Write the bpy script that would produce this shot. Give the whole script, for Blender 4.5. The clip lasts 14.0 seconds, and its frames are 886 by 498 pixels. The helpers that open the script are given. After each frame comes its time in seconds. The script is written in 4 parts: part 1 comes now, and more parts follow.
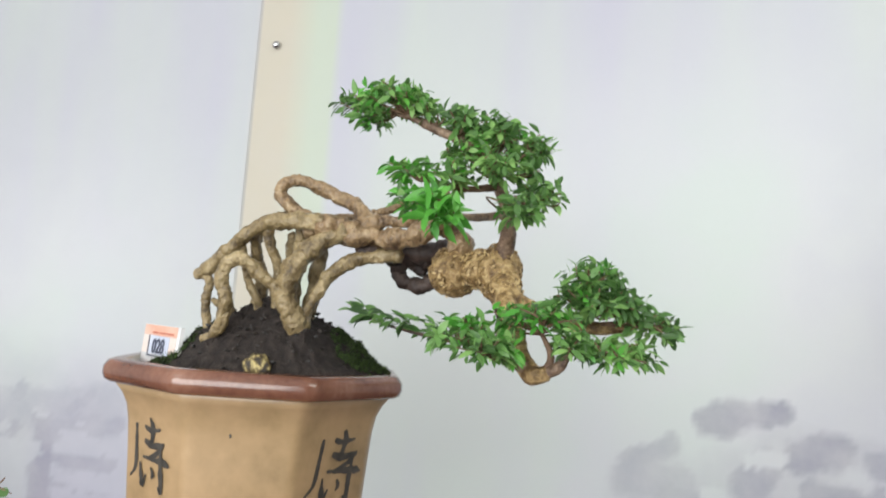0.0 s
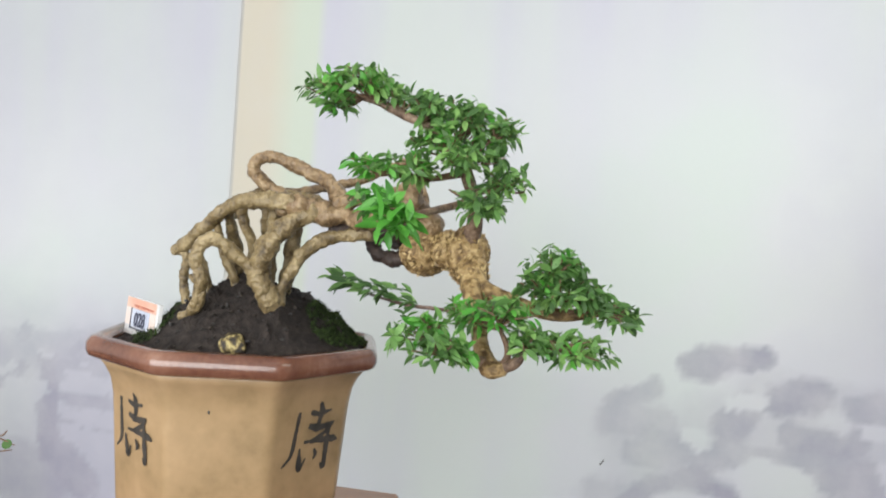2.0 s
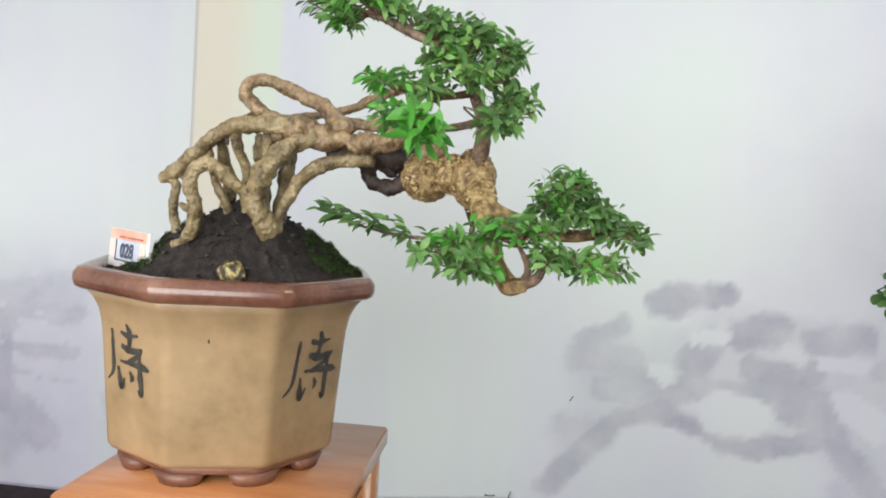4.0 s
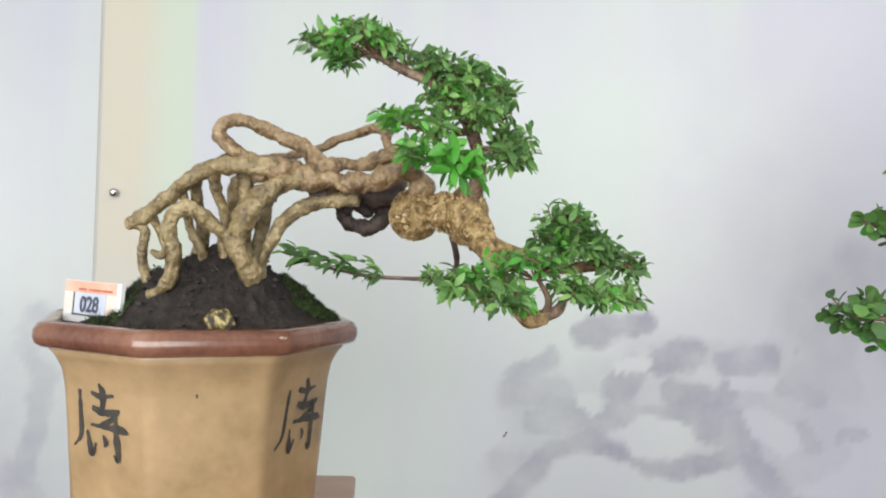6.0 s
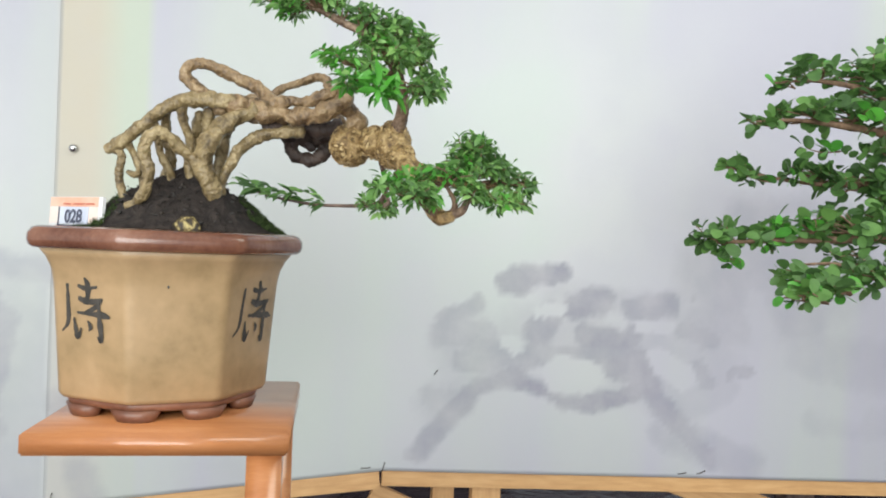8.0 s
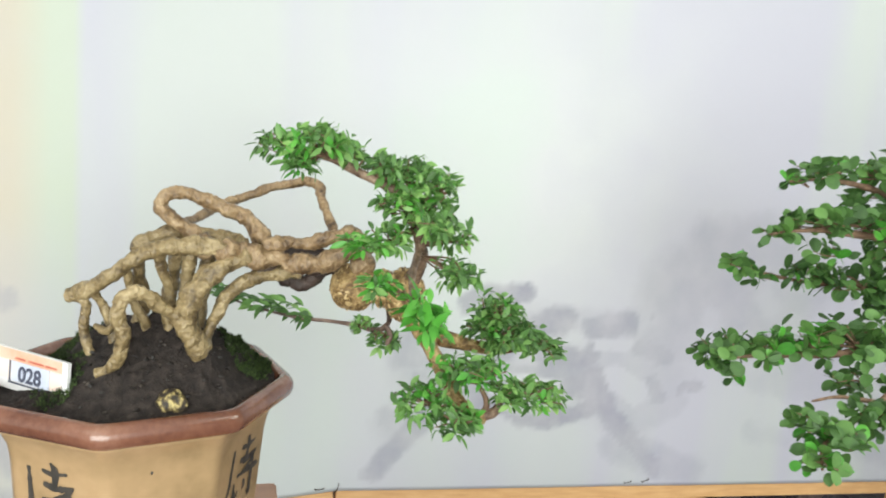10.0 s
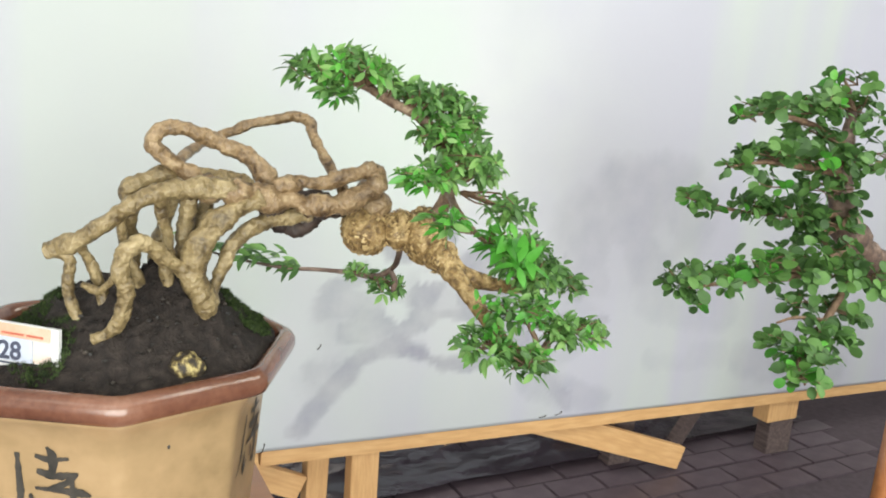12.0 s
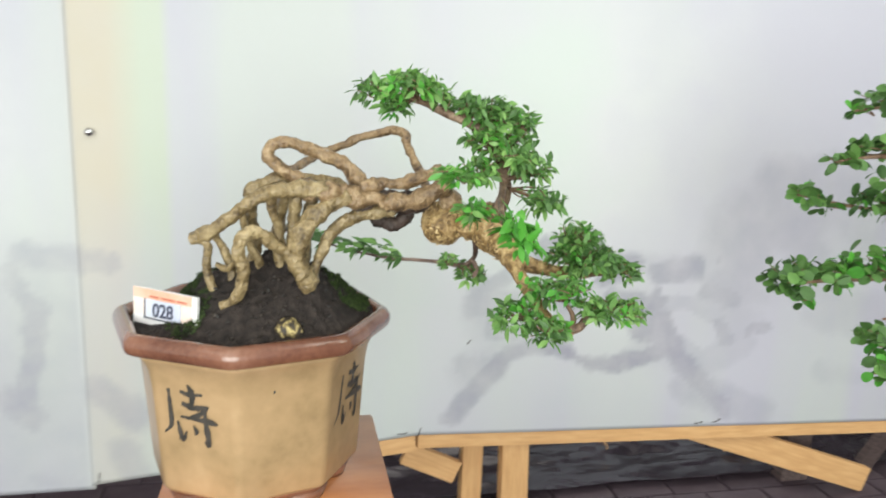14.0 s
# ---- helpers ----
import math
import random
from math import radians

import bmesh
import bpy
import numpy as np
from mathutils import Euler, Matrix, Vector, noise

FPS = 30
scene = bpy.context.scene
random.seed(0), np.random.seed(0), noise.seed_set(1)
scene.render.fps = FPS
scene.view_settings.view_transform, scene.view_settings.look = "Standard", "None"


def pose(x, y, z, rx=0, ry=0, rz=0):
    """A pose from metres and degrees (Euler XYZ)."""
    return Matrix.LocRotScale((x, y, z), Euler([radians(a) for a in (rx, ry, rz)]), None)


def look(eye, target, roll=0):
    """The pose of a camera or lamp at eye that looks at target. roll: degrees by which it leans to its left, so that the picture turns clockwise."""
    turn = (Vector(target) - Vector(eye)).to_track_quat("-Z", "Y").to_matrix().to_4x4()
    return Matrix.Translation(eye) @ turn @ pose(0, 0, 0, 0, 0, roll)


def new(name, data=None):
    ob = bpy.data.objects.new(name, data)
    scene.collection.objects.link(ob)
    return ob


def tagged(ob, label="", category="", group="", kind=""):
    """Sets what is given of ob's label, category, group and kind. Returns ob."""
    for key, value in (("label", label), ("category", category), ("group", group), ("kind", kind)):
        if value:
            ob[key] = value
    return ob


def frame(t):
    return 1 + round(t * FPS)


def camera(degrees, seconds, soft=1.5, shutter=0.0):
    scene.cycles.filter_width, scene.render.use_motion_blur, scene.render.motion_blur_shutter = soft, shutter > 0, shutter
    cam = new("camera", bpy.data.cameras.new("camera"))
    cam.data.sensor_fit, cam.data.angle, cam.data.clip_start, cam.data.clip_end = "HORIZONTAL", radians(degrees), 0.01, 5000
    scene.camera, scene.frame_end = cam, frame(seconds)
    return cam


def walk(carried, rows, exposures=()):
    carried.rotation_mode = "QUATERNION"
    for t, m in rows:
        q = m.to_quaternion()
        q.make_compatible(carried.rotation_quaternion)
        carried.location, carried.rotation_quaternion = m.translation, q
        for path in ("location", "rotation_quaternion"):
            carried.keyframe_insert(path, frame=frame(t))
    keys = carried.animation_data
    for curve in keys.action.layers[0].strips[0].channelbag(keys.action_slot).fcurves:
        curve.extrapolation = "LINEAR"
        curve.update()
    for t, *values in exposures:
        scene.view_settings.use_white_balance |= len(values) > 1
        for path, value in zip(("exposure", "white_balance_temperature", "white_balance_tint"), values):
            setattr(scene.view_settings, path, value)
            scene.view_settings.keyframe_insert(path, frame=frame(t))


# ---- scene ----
cam = camera(59.9, 14.0, soft=1.9, shutter=0.5)
PATH = [
    (0, (0.406, -0.952, 1.021), (0.06, 1.008, 1.215), 4.3),
    (0.5, (0.418, -0.96, 1.034), (0.048, 1.003, 1.123), 3.9),
    (1, (0.396, -0.977, 1.032), (0.093, 0.999, 1.09), 4.3),
    (1.5, (0.422, -0.954, 1.055), (0.106, 1.021, 1.06), 3.8),
    (2, (0.451, -0.958, 1.107), (0.094, 1.01, 1.074), 4.1),
    (2.5, (0.449, -0.967, 1.08), (0.13, 1.001, 0.922), 3.9),
    (2.7, (0.461, -0.956, 1.084), (0.15, 1.009, 0.881), 4.2),
    (5, (0.265, -0.964, 1.031), (0.296, 1.034, 0.958), 3.0),
    (5.5, (0.23, -0.945, 1.022), (0.38, 1.048, 0.957), 2.7),
    (6, (0.223, -0.96, 1.046), (0.369, 1.035, 1.045), 2.0),
    (6.5, (0.185, -1.006, 1.02), (0.376, 0.985, 1.045), 2.3),
    (7, (0.159, -1.076, 1.004), (0.451, 0.903, 1.009), 3.7),
    (7.5, (0.147, -1.103, 0.993), (0.482, 0.869, 1.013), 2.6),
    (8, (0.233, -1.165, 0.947), (0.521, 0.814, 0.931), 2.3),
    (8.5, (0.2, -1.2, 1.149), (0.647, 0.749, 1.125), 2.5),
    (8.7, (0.175, -1.223, 1.254), (0.628, 0.725, 1.203), 3.5),
    (10.8, (0.006, -0.884, 1.304), (0.712, 0.939, 0.881), 5.8),
    (11, (-0.036, -0.888, 1.291), (0.777, 0.888, 0.86), 5.9),
    (11.5, (-0.094, -0.879, 1.271), (0.79, 0.863, 0.841), 5.1),
    (12, (-0.093, -0.866, 1.257), (0.828, 0.865, 0.86), 5.0),
    (12.5, (-0.109, -0.868, 1.253), (0.793, 0.876, 0.876), 4.4),
    (13, (-0.119, -0.891, 1.241), (0.669, 0.904, 0.845), 3.9),
    (13.5, (-0.075, -0.976, 1.25), (0.584, 0.879, 0.899), 3.0),
    (14, (0.04, -1.075, 1.264), (0.431, 0.848, 0.875), 1.8),
]
walk(cam, [(t, look(eye, target, roll)) for t, eye, target, roll in PATH],
     exposures=[(0.0, -0.14, 6720, 9), (2.6, -0.13, 6720, 9), (6.5, -0.11, 6760, 8), (7.6, -0.11, 6750, 7), (8.6, -0.05, 6700, 6), (10.8, 0.12, 6950, 4), (12.5, 0.13, 6950, 5), (13.5, -0.03, 6900, 5), (14.0, 0.05, 6900, 5)])

# ---- light ----
world = bpy.data.worlds.new("hall_air")
scene.world = world
world.use_nodes = True
world.node_tree.nodes["Background"].inputs[0].default_value = (0.80, 0.88, 1.0, 1)
world.node_tree.nodes["Background"].inputs[1].default_value = 0.8


def added_lamp(x, y, z, sx, sy, watts, target, colour):
    data = bpy.data.lights.new("added_lamp_light", "AREA")
    data.shape, data.size, data.size_y, data.energy, data.color = "RECTANGLE", sx, sy, watts, colour
    ob = new("added_lamp_light", data)
    ob.matrix_world = look((x, y, z), target)
    return ob


# unseen overhead area lights, added to light the tree and backdrop
added_lamp(-1.6, -1.8, 3.1, 2.4, 1.6, 14, (0.0, 0.2, 0.8), (1.0, 0.97, 0.92))
added_lamp(2.6, -1.1, 3.1, 2.4, 1.4, 66, (1.5, 0.9, 0.5), (0.96, 1.0, 0.97))
# added fill that lifts the dark ground behind the backdrop
added_lamp(1.2, 2.7, 3.1, 2.2, 1.4, 26, (1.2, 2.2, 0.0), (1.0, 0.95, 0.95))
# daylight stand-in from an unseen entrance, added to light the front evenly
added_lamp(-0.9, -3.9, 1.45, 5.0, 2.5, 265, (0.6, 0.9, 0.9), (0.95, 0.98, 1.0))


# ---- materials ----
def material(name, stops, scale=20.0, rough=0.6, bump=0.2, detail=6.0, fine=None, metal=0.0, spread=0.0, coat=0.0, thin=0.0, stretch=(1, 1, 1), depth=0.002, weight=0.3):
    """Noise-driven colour between stops [(position, rgb), ...], a second fine scale, and relief."""
    m = bpy.data.materials.new(name)
    m.use_nodes = True
    nt = m.node_tree
    bsdf = nt.nodes["Principled BSDF"]
    co = nt.nodes.new("ShaderNodeTexCoord")
    mp = nt.nodes.new("ShaderNodeMapping")
    mp.inputs["Scale"].default_value = stretch
    nt.links.new(co.outputs["Object"], mp.inputs[0])
    n1 = nt.nodes.new("ShaderNodeTexNoise")
    n1.inputs["Scale"].default_value, n1.inputs["Detail"].default_value = scale, detail
    n2 = nt.nodes.new("ShaderNodeTexNoise")
    n2.inputs["Scale"].default_value, n2.inputs["Detail"].default_value = fine or scale * 9, 4.0
    nt.links.new(mp.outputs[0], n1.inputs["Vector"])
    nt.links.new(mp.outputs[0], n2.inputs["Vector"])
    mix = nt.nodes.new("ShaderNodeMath")
    mix.operation = "MULTIPLY_ADD"
    mix.inputs[1].default_value = weight
    sub = nt.nodes.new("ShaderNodeMath")
    sub.operation = "SUBTRACT"
    sub.inputs[1].default_value = 0.5
    nt.links.new(n2.outputs[0], sub.inputs[0])
    nt.links.new(sub.outputs[0], mix.inputs[0])
    nt.links.new(n1.outputs[0], mix.inputs[2])
    value = mix.outputs[0]
    if spread:
        info = nt.nodes.new("ShaderNodeObjectInfo")
        geo = nt.nodes.new("ShaderNodeNewGeometry")
        both = nt.nodes.new("ShaderNodeMath")
        nt.links.new(info.outputs["Random"], both.inputs[0])
        nt.links.new(geo.outputs["Random Per Island"], both.inputs[1])
        fr = nt.nodes.new("ShaderNodeMath")
        fr.operation = "FRACT"
        nt.links.new(both.outputs[0], fr.inputs[0])
        s2 = nt.nodes.new("ShaderNodeMath")
        s2.operation = "SUBTRACT"
        s2.inputs[1].default_value = 0.5
        nt.links.new(fr.outputs[0], s2.inputs[0])
        m2 = nt.nodes.new("ShaderNodeMath")
        m2.operation = "MULTIPLY_ADD"
        m2.inputs[1].default_value = spread
        nt.links.new(s2.outputs[0], m2.inputs[0])
        nt.links.new(value, m2.inputs[2])
        value = m2.outputs[0]
    ramp = nt.nodes.new("ShaderNodeValToRGB")
    while len(ramp.color_ramp.elements) < len(stops):
        ramp.color_ramp.elements.new(0.5)
    for e, (p, c) in zip(ramp.color_ramp.elements, stops):
        e.position, e.color = p, (*c, 1)
    nt.links.new(value, ramp.inputs[0])
    nt.links.new(ramp.outputs[0], bsdf.inputs["Base Color"])
    bsdf.inputs["Roughness"].default_value, bsdf.inputs["Metallic"].default_value = rough, metal
    bsdf.inputs["Coat Weight"].default_value, bsdf.inputs["Coat Roughness"].default_value = coat, 0.12
    if bump:
        bn = nt.nodes.new("ShaderNodeBump")
        bn.inputs["Strength"].default_value, bn.inputs["Distance"].default_value = bump, depth
        nt.links.new(mix.outputs[0], bn.inputs["Height"])
        nt.links.new(bn.outputs[0], bsdf.inputs["Normal"])
    if thin:
        tr = nt.nodes.new("ShaderNodeBsdfTranslucent")
        nt.links.new(ramp.outputs[0], tr.inputs[0])
        ms = nt.nodes.new("ShaderNodeMixShader")
        ms.inputs[0].default_value = thin
        out = nt.nodes["Material Output"]
        nt.links.new(bsdf.outputs[0], ms.inputs[1])
        nt.links.new(tr.outputs[0], ms.inputs[2])
        nt.links.new(ms.outputs[0], out.inputs[0])
    return m


BARK = material("bonsai_bark", [(0.28, (0.070, 0.040, 0.020)), (0.44, (0.215, 0.138, 0.070)), (0.58, (0.305, 0.205, 0.108)), (0.76, (0.48, 0.355, 0.215))], 46, 0.36, 1.0, fine=210, depth=0.007, weight=0.5, coat=0.12)
ROOT = material("pale_root_bark", [(0.28, (0.070, 0.046, 0.020)), (0.44, (0.205, 0.148, 0.070)), (0.58, (0.285, 0.212, 0.104)), (0.76, (0.45, 0.35, 0.195))], 42, 0.36, 1.0, fine=200, depth=0.007, weight=0.5, coat=0.12)
BRANCH = material("brown_branch_bark", [(0.3, (0.085, 0.050, 0.034)), (0.52, (0.21, 0.135, 0.088)), (0.75, (0.38, 0.27, 0.19))], 70, 0.5, 0.9, fine=300, depth=0.004, weight=0.6)
DARK_BARK = material("dark_shaded_bark", [(0.3, (0.022, 0.014, 0.012)), (0.7, (0.085, 0.056, 0.044))], 60, 0.6, 0.8)
FLAKY = material("flaky_bark", [(0.33, (0.11, 0.062, 0.025)), (0.5, (0.31, 0.20, 0.08)), (0.68, (0.54, 0.39, 0.19))], 95, 0.5, 1.0, fine=420, depth=0.006)
OLD_BARK = material("grey_brown_bark", [(0.3, (0.05, 0.03, 0.025)), (0.55, (0.14, 0.09, 0.07)), (0.75, (0.30, 0.21, 0.17))], 40, 0.65, 0.9, fine=200, depth=0.004)
FLAKE = material("golden_bark_flake", [(0.15, (0.17, 0.105, 0.045)), (0.5, (0.35, 0.235, 0.10)), (0.85, (0.58, 0.43, 0.21))], 60, 0.45, 0.5, spread=0.8)
TWIG = material("twig_bark", [(0.3, (0.09, 0.05, 0.03)), (0.7, (0.26, 0.16, 0.10))], 90, 0.7, 0.5)
LEAF = material("green_leaf", [(0.2, (0.078, 0.168, 0.052)), (0.5, (0.150, 0.322, 0.088)), (0.8, (0.285, 0.505, 0.150))], 14, 0.42, 0.1, spread=0.6, thin=0.38)
YOUNG = material("young_bright_leaf", [(0.2, (0.06, 0.25, 0.035)), (0.5, (0.10, 0.38, 0.05)), (0.8, (0.18, 0.49, 0.09))], 14, 0.35, 0.1, spread=0.4, thin=0.3)
ROUND_LEAF = material("round_green_leaf", [(0.2, (0.050, 0.112, 0.034)), (0.5, (0.090, 0.200, 0.052)), (0.8, (0.150, 0.310, 0.078))], 12, 0.55, 0.1, spread=0.55, thin=0.28)
CLAY = material("ochre_glazed_clay", [(0.28, (0.250, 0.170, 0.085)), (0.42, (0.352, 0.238, 0.124)), (0.56, (0.415, 0.278, 0.150)), (0.74, (0.47, 0.325, 0.185))], 11, 0.33, 0.12, detail=4.0, fine=70, coat=0.25, weight=0.22)
GLAZE = material("brown_rim_glaze", [(0.3, (0.12, 0.046, 0.028)), (0.55, (0.20, 0.085, 0.052)), (0.75, (0.27, 0.135, 0.09))], 16, 0.22, 0.1, fine=150, coat=0.6)
FOOT = material("dark_foot_glaze", [(0.3, (0.13, 0.05, 0.03)), (0.7, (0.27, 0.12, 0.07))], 18, 0.35, 0.15)
INK = material("black_brush_ink", [(0.3, (0.03, 0.028, 0.025)), (0.7, (0.075, 0.065, 0.055))], 60, 0.45, 0.1)
SOIL = material("dark_wet_soil", [(0.35, (0.012, 0.008, 0.007)), (0.55, (0.025, 0.018, 0.015)), (0.80, (0.050, 0.037, 0.031))], 90, 0.92, 1.0, fine=420, depth=0.006)
GRIT = material("soil_crumbs", [(0.2, (0.006, 0.005, 0.004)), (0.6, (0.014, 0.010, 0.008)), (0.90, (0.075, 0.058, 0.045))], 60, 0.55, 0.6, spread=0.5)
MOSS = material("green_moss", [(0.3, (0.014, 0.026, 0.007)), (0.7, (0.060, 0.100, 0.022))], 120, 0.9, 1.0, fine=600, depth=0.004, spread=0.3)
STONE = material("yellow_speckled_stone", [(0.46, (0.03, 0.022, 0.016)), (0.56, (0.17, 0.125, 0.05)), (0.68, (0.56, 0.46, 0.20))], 130, 0.6, 0.8)
WOOD = material("varnished_orange_wood", [(0.3, (0.38, 0.14, 0.05)), (0.55, (0.46, 0.185, 0.07)), (0.75, (0.52, 0.23, 0.095))], 8, 0.28, 0.08, stretch=(1, 5, 5), coat=0.5)
PALE_WOOD = material("pale_raw_pine", [(0.3, (0.53, 0.30, 0.13)), (0.55, (0.61, 0.36, 0.165)), (0.75, (0.66, 0.41, 0.20))], 12, 0.6, 0.15, stretch=(1, 8, 8))
GREY_WOOD = material("dark_timber", [(0.3, (0.06, 0.042, 0.042)), (0.7, (0.14, 0.10, 0.095))], 14, 0.7, 0.3, stretch=(8, 8, 1))
PAVER = material("dark_pavers", [(0.3, (0.062, 0.044, 0.056)), (0.55, (0.082, 0.060, 0.075)), (0.8, (0.105, 0.080, 0.095))], 16, 0.5, 0.4, spread=0.12)
JOINT = material("paver_joint_sand", [(0.3, (0.056, 0.040, 0.050)), (0.7, (0.080, 0.060, 0.073))], 40, 0.9, 0.5)
SHEET = material("black_plastic_sheet", [(0.3, (0.020, 0.014, 0.022)), (0.7, (0.038, 0.028, 0.042))], 5, 0.24, 0.5, depth=0.015)
CARD = material("white_card", [(0.3, (0.70, 0.69, 0.70)), (0.7, (0.82, 0.82, 0.82))], 30, 0.25, 0.03, coat=0.5)
CARD_ORANGE = material("orange_card_print", [(0.3, (0.76, 0.38, 0.26)), (0.7, (0.80, 0.52, 0.40))], 30, 0.3, 0.03, coat=0.5)
CARD_PEACH = material("peach_card_print", [(0.3, (0.80, 0.62, 0.54)), (0.7, (0.82, 0.72, 0.66))], 30, 0.3, 0.03, coat=0.5)
CARD_RED = material("red_card_print", [(0.3, (0.45, 0.10, 0.06)), (0.7, (0.58, 0.20, 0.13))], 60, 0.4, 0.03)
CARD_BLUE = material("pale_blue_card_print", [(0.3, (0.52, 0.56, 0.68)), (0.7, (0.62, 0.66, 0.76))], 30, 0.3, 0.03)
PRINT = material("dark_print", [(0.3, (0.05, 0.055, 0.09)), (0.7, (0.09, 0.10, 0.15))], 60, 0.4, 0.05)
STEEL = material("bright_steel", [(0.3, (0.45, 0.45, 0.46)), (0.7, (0.62, 0.62, 0.63))], 80, 0.25, 0.1, metal=1.0)
RUST = material("dark_staple_wire", [(0.3, (0.05, 0.04, 0.04)), (0.7, (0.12, 0.10, 0.09))], 80, 0.4, 0.2, metal=0.8)
WALL = material("hall_wall_paint", [(0.3, (0.70, 0.70, 0.70)), (0.7, (0.80, 0.80, 0.79))], 3, 0.8, 0.1)
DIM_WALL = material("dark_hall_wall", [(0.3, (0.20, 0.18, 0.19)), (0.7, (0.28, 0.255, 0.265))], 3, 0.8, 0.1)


def vinyl():
    """Printed vinyl: pale lavender and mint washes, a cream column, and ink-wash trees carried by the attributes ink
    and column. Light falling off from a bright pool is mixed into the base colour.
    """
    m = material("printed_vinyl", [(0.36, (0.545, 0.548, 0.595)), (0.5, (0.580, 0.592, 0.610)), (0.66, (0.560, 0.612, 0.585))], 1.3, 0.50, 0.06, detail=3.0, fine=6.0, depth=0.01)
    nt = m.node_tree
    bsdf = nt.nodes["Principled BSDF"]
    base = bsdf.inputs["Base Color"].links[0].from_socket
    co = nt.nodes.new("ShaderNodeTexCoord")
    band = nt.nodes.new("ShaderNodeTexNoise")
    band.inputs["Scale"].default_value, band.inputs["Detail"].default_value = 1.0, 3.0
    stretch = nt.nodes.new("ShaderNodeMapping")
    stretch.inputs["Scale"].default_value = (3.2, 1.0, 0.40)
    nt.links.new(co.outputs["Object"], stretch.inputs[0])
    nt.links.new(stretch.outputs[0], band.inputs["Vector"])
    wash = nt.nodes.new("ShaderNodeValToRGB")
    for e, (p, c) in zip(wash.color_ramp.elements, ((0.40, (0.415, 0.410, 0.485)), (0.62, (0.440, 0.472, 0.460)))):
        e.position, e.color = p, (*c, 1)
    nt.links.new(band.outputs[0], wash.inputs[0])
    # bright pool of light and its dimmer surroundings, painted as two base tones
    pool_at = nt.nodes.new("ShaderNodeAttribute")
    pool_at.attribute_name = "light_pool"
    pool_mix = nt.nodes.new("ShaderNodeMix")
    pool_mix.data_type = "RGBA"
    nt.links.new(pool_at.outputs["Fac"], pool_mix.inputs[0])
    nt.links.new(wash.outputs[0], pool_mix.inputs[6])
    nt.links.new(base, pool_mix.inputs[7])
    base = pool_mix.outputs[2]
    for attr, low, high, colours in (("column", 0.0, 1.0, ((0.475, 0.435, 0.355), (0.435, 0.485, 0.405))), ("ink", 0.04, 0.72, ((0.285, 0.250, 0.290), (0.250, 0.268, 0.345)))):
        at = nt.nodes.new("ShaderNodeAttribute")
        at.attribute_name = attr
        ns = nt.nodes.new("ShaderNodeTexNoise")
        ns.inputs["Scale"].default_value, ns.inputs["Detail"].default_value = 13.0, 6.0
        nt.links.new(co.outputs["Object"], ns.inputs["Vector"])
        ad = nt.nodes.new("ShaderNodeMath")
        ad.operation = "MULTIPLY"
        sc = nt.nodes.new("ShaderNodeMapRange")
        sc.inputs[1].default_value, sc.inputs[2].default_value, sc.inputs[3].default_value, sc.inputs[4].default_value = 0.3, 0.7, (0.55 if attr == "ink" else 0.9), 1.0
        nt.links.new(ns.outputs[0], sc.inputs[0])
        nt.links.new(at.outputs["Fac"], ad.inputs[0])
        nt.links.new(sc.outputs[0], ad.inputs[1])
        rg = nt.nodes.new("ShaderNodeMapRange")
        rg.inputs[1].default_value, rg.inputs[2].default_value, rg.inputs[3].default_value, rg.inputs[4].default_value = low, high, 0, 1
        nt.links.new(ad.outputs[0], rg.inputs[0])
        tone = nt.nodes.new("ShaderNodeMix")
        tone.data_type = "RGBA"
        tone.inputs[6].default_value, tone.inputs[7].default_value = (*colours[0], 1), (*colours[1], 1)
        if attr == "column":
            at2 = nt.nodes.new("ShaderNodeAttribute")
            at2.attribute_name = "column_side"
            nt.links.new(at2.outputs["Fac"], tone.inputs[0])
        else:
            nt.links.new(ns.outputs[0], tone.inputs[0])
        mx = nt.nodes.new("ShaderNodeMix")
        mx.data_type = "RGBA"
        nt.links.new(rg.outputs[0], mx.inputs[0])
        nt.links.new(base, mx.inputs[6])
        nt.links.new(tone.outputs[2], mx.inputs[7])
        base = mx.outputs[2]
    nt.links.new(base, bsdf.inputs["Base Color"])
    return m


VINYL = vinyl()


# ---- mesh helpers ----
def mesh_of(name, bm, mat, smooth=True):
    me = bpy.data.meshes.new(name)
    bmesh.ops.recalc_face_normals(bm, faces=bm.faces)
    bm.to_mesh(me)
    bm.free()
    me.materials.append(mat)
    if smooth:
        me.shade_smooth()
    return me


def thing(name, place, label, category, group="", kind=""):
    ob = new(name)
    ob.location = place
    ob.empty_display_size = 0.05
    return tagged(ob, label, category, group, kind)


def part(name, bm, mat, parent, label="", smooth=True):
    """Links a bmesh, given in world metres, as one mesh under a thing or a part."""
    ob = new(name, mesh_of(name, bm, mat, smooth))
    bpy.context.view_layer.update()
    ob.parent = parent
    ob.matrix_parent_inverse = parent.matrix_world.inverted()
    return tagged(ob, label)


def whole(name, bm, mat, label, category, group="", kind="", smooth=True):
    return tagged(new(name, mesh_of(name, bm, mat, smooth)), label, category, group, kind)


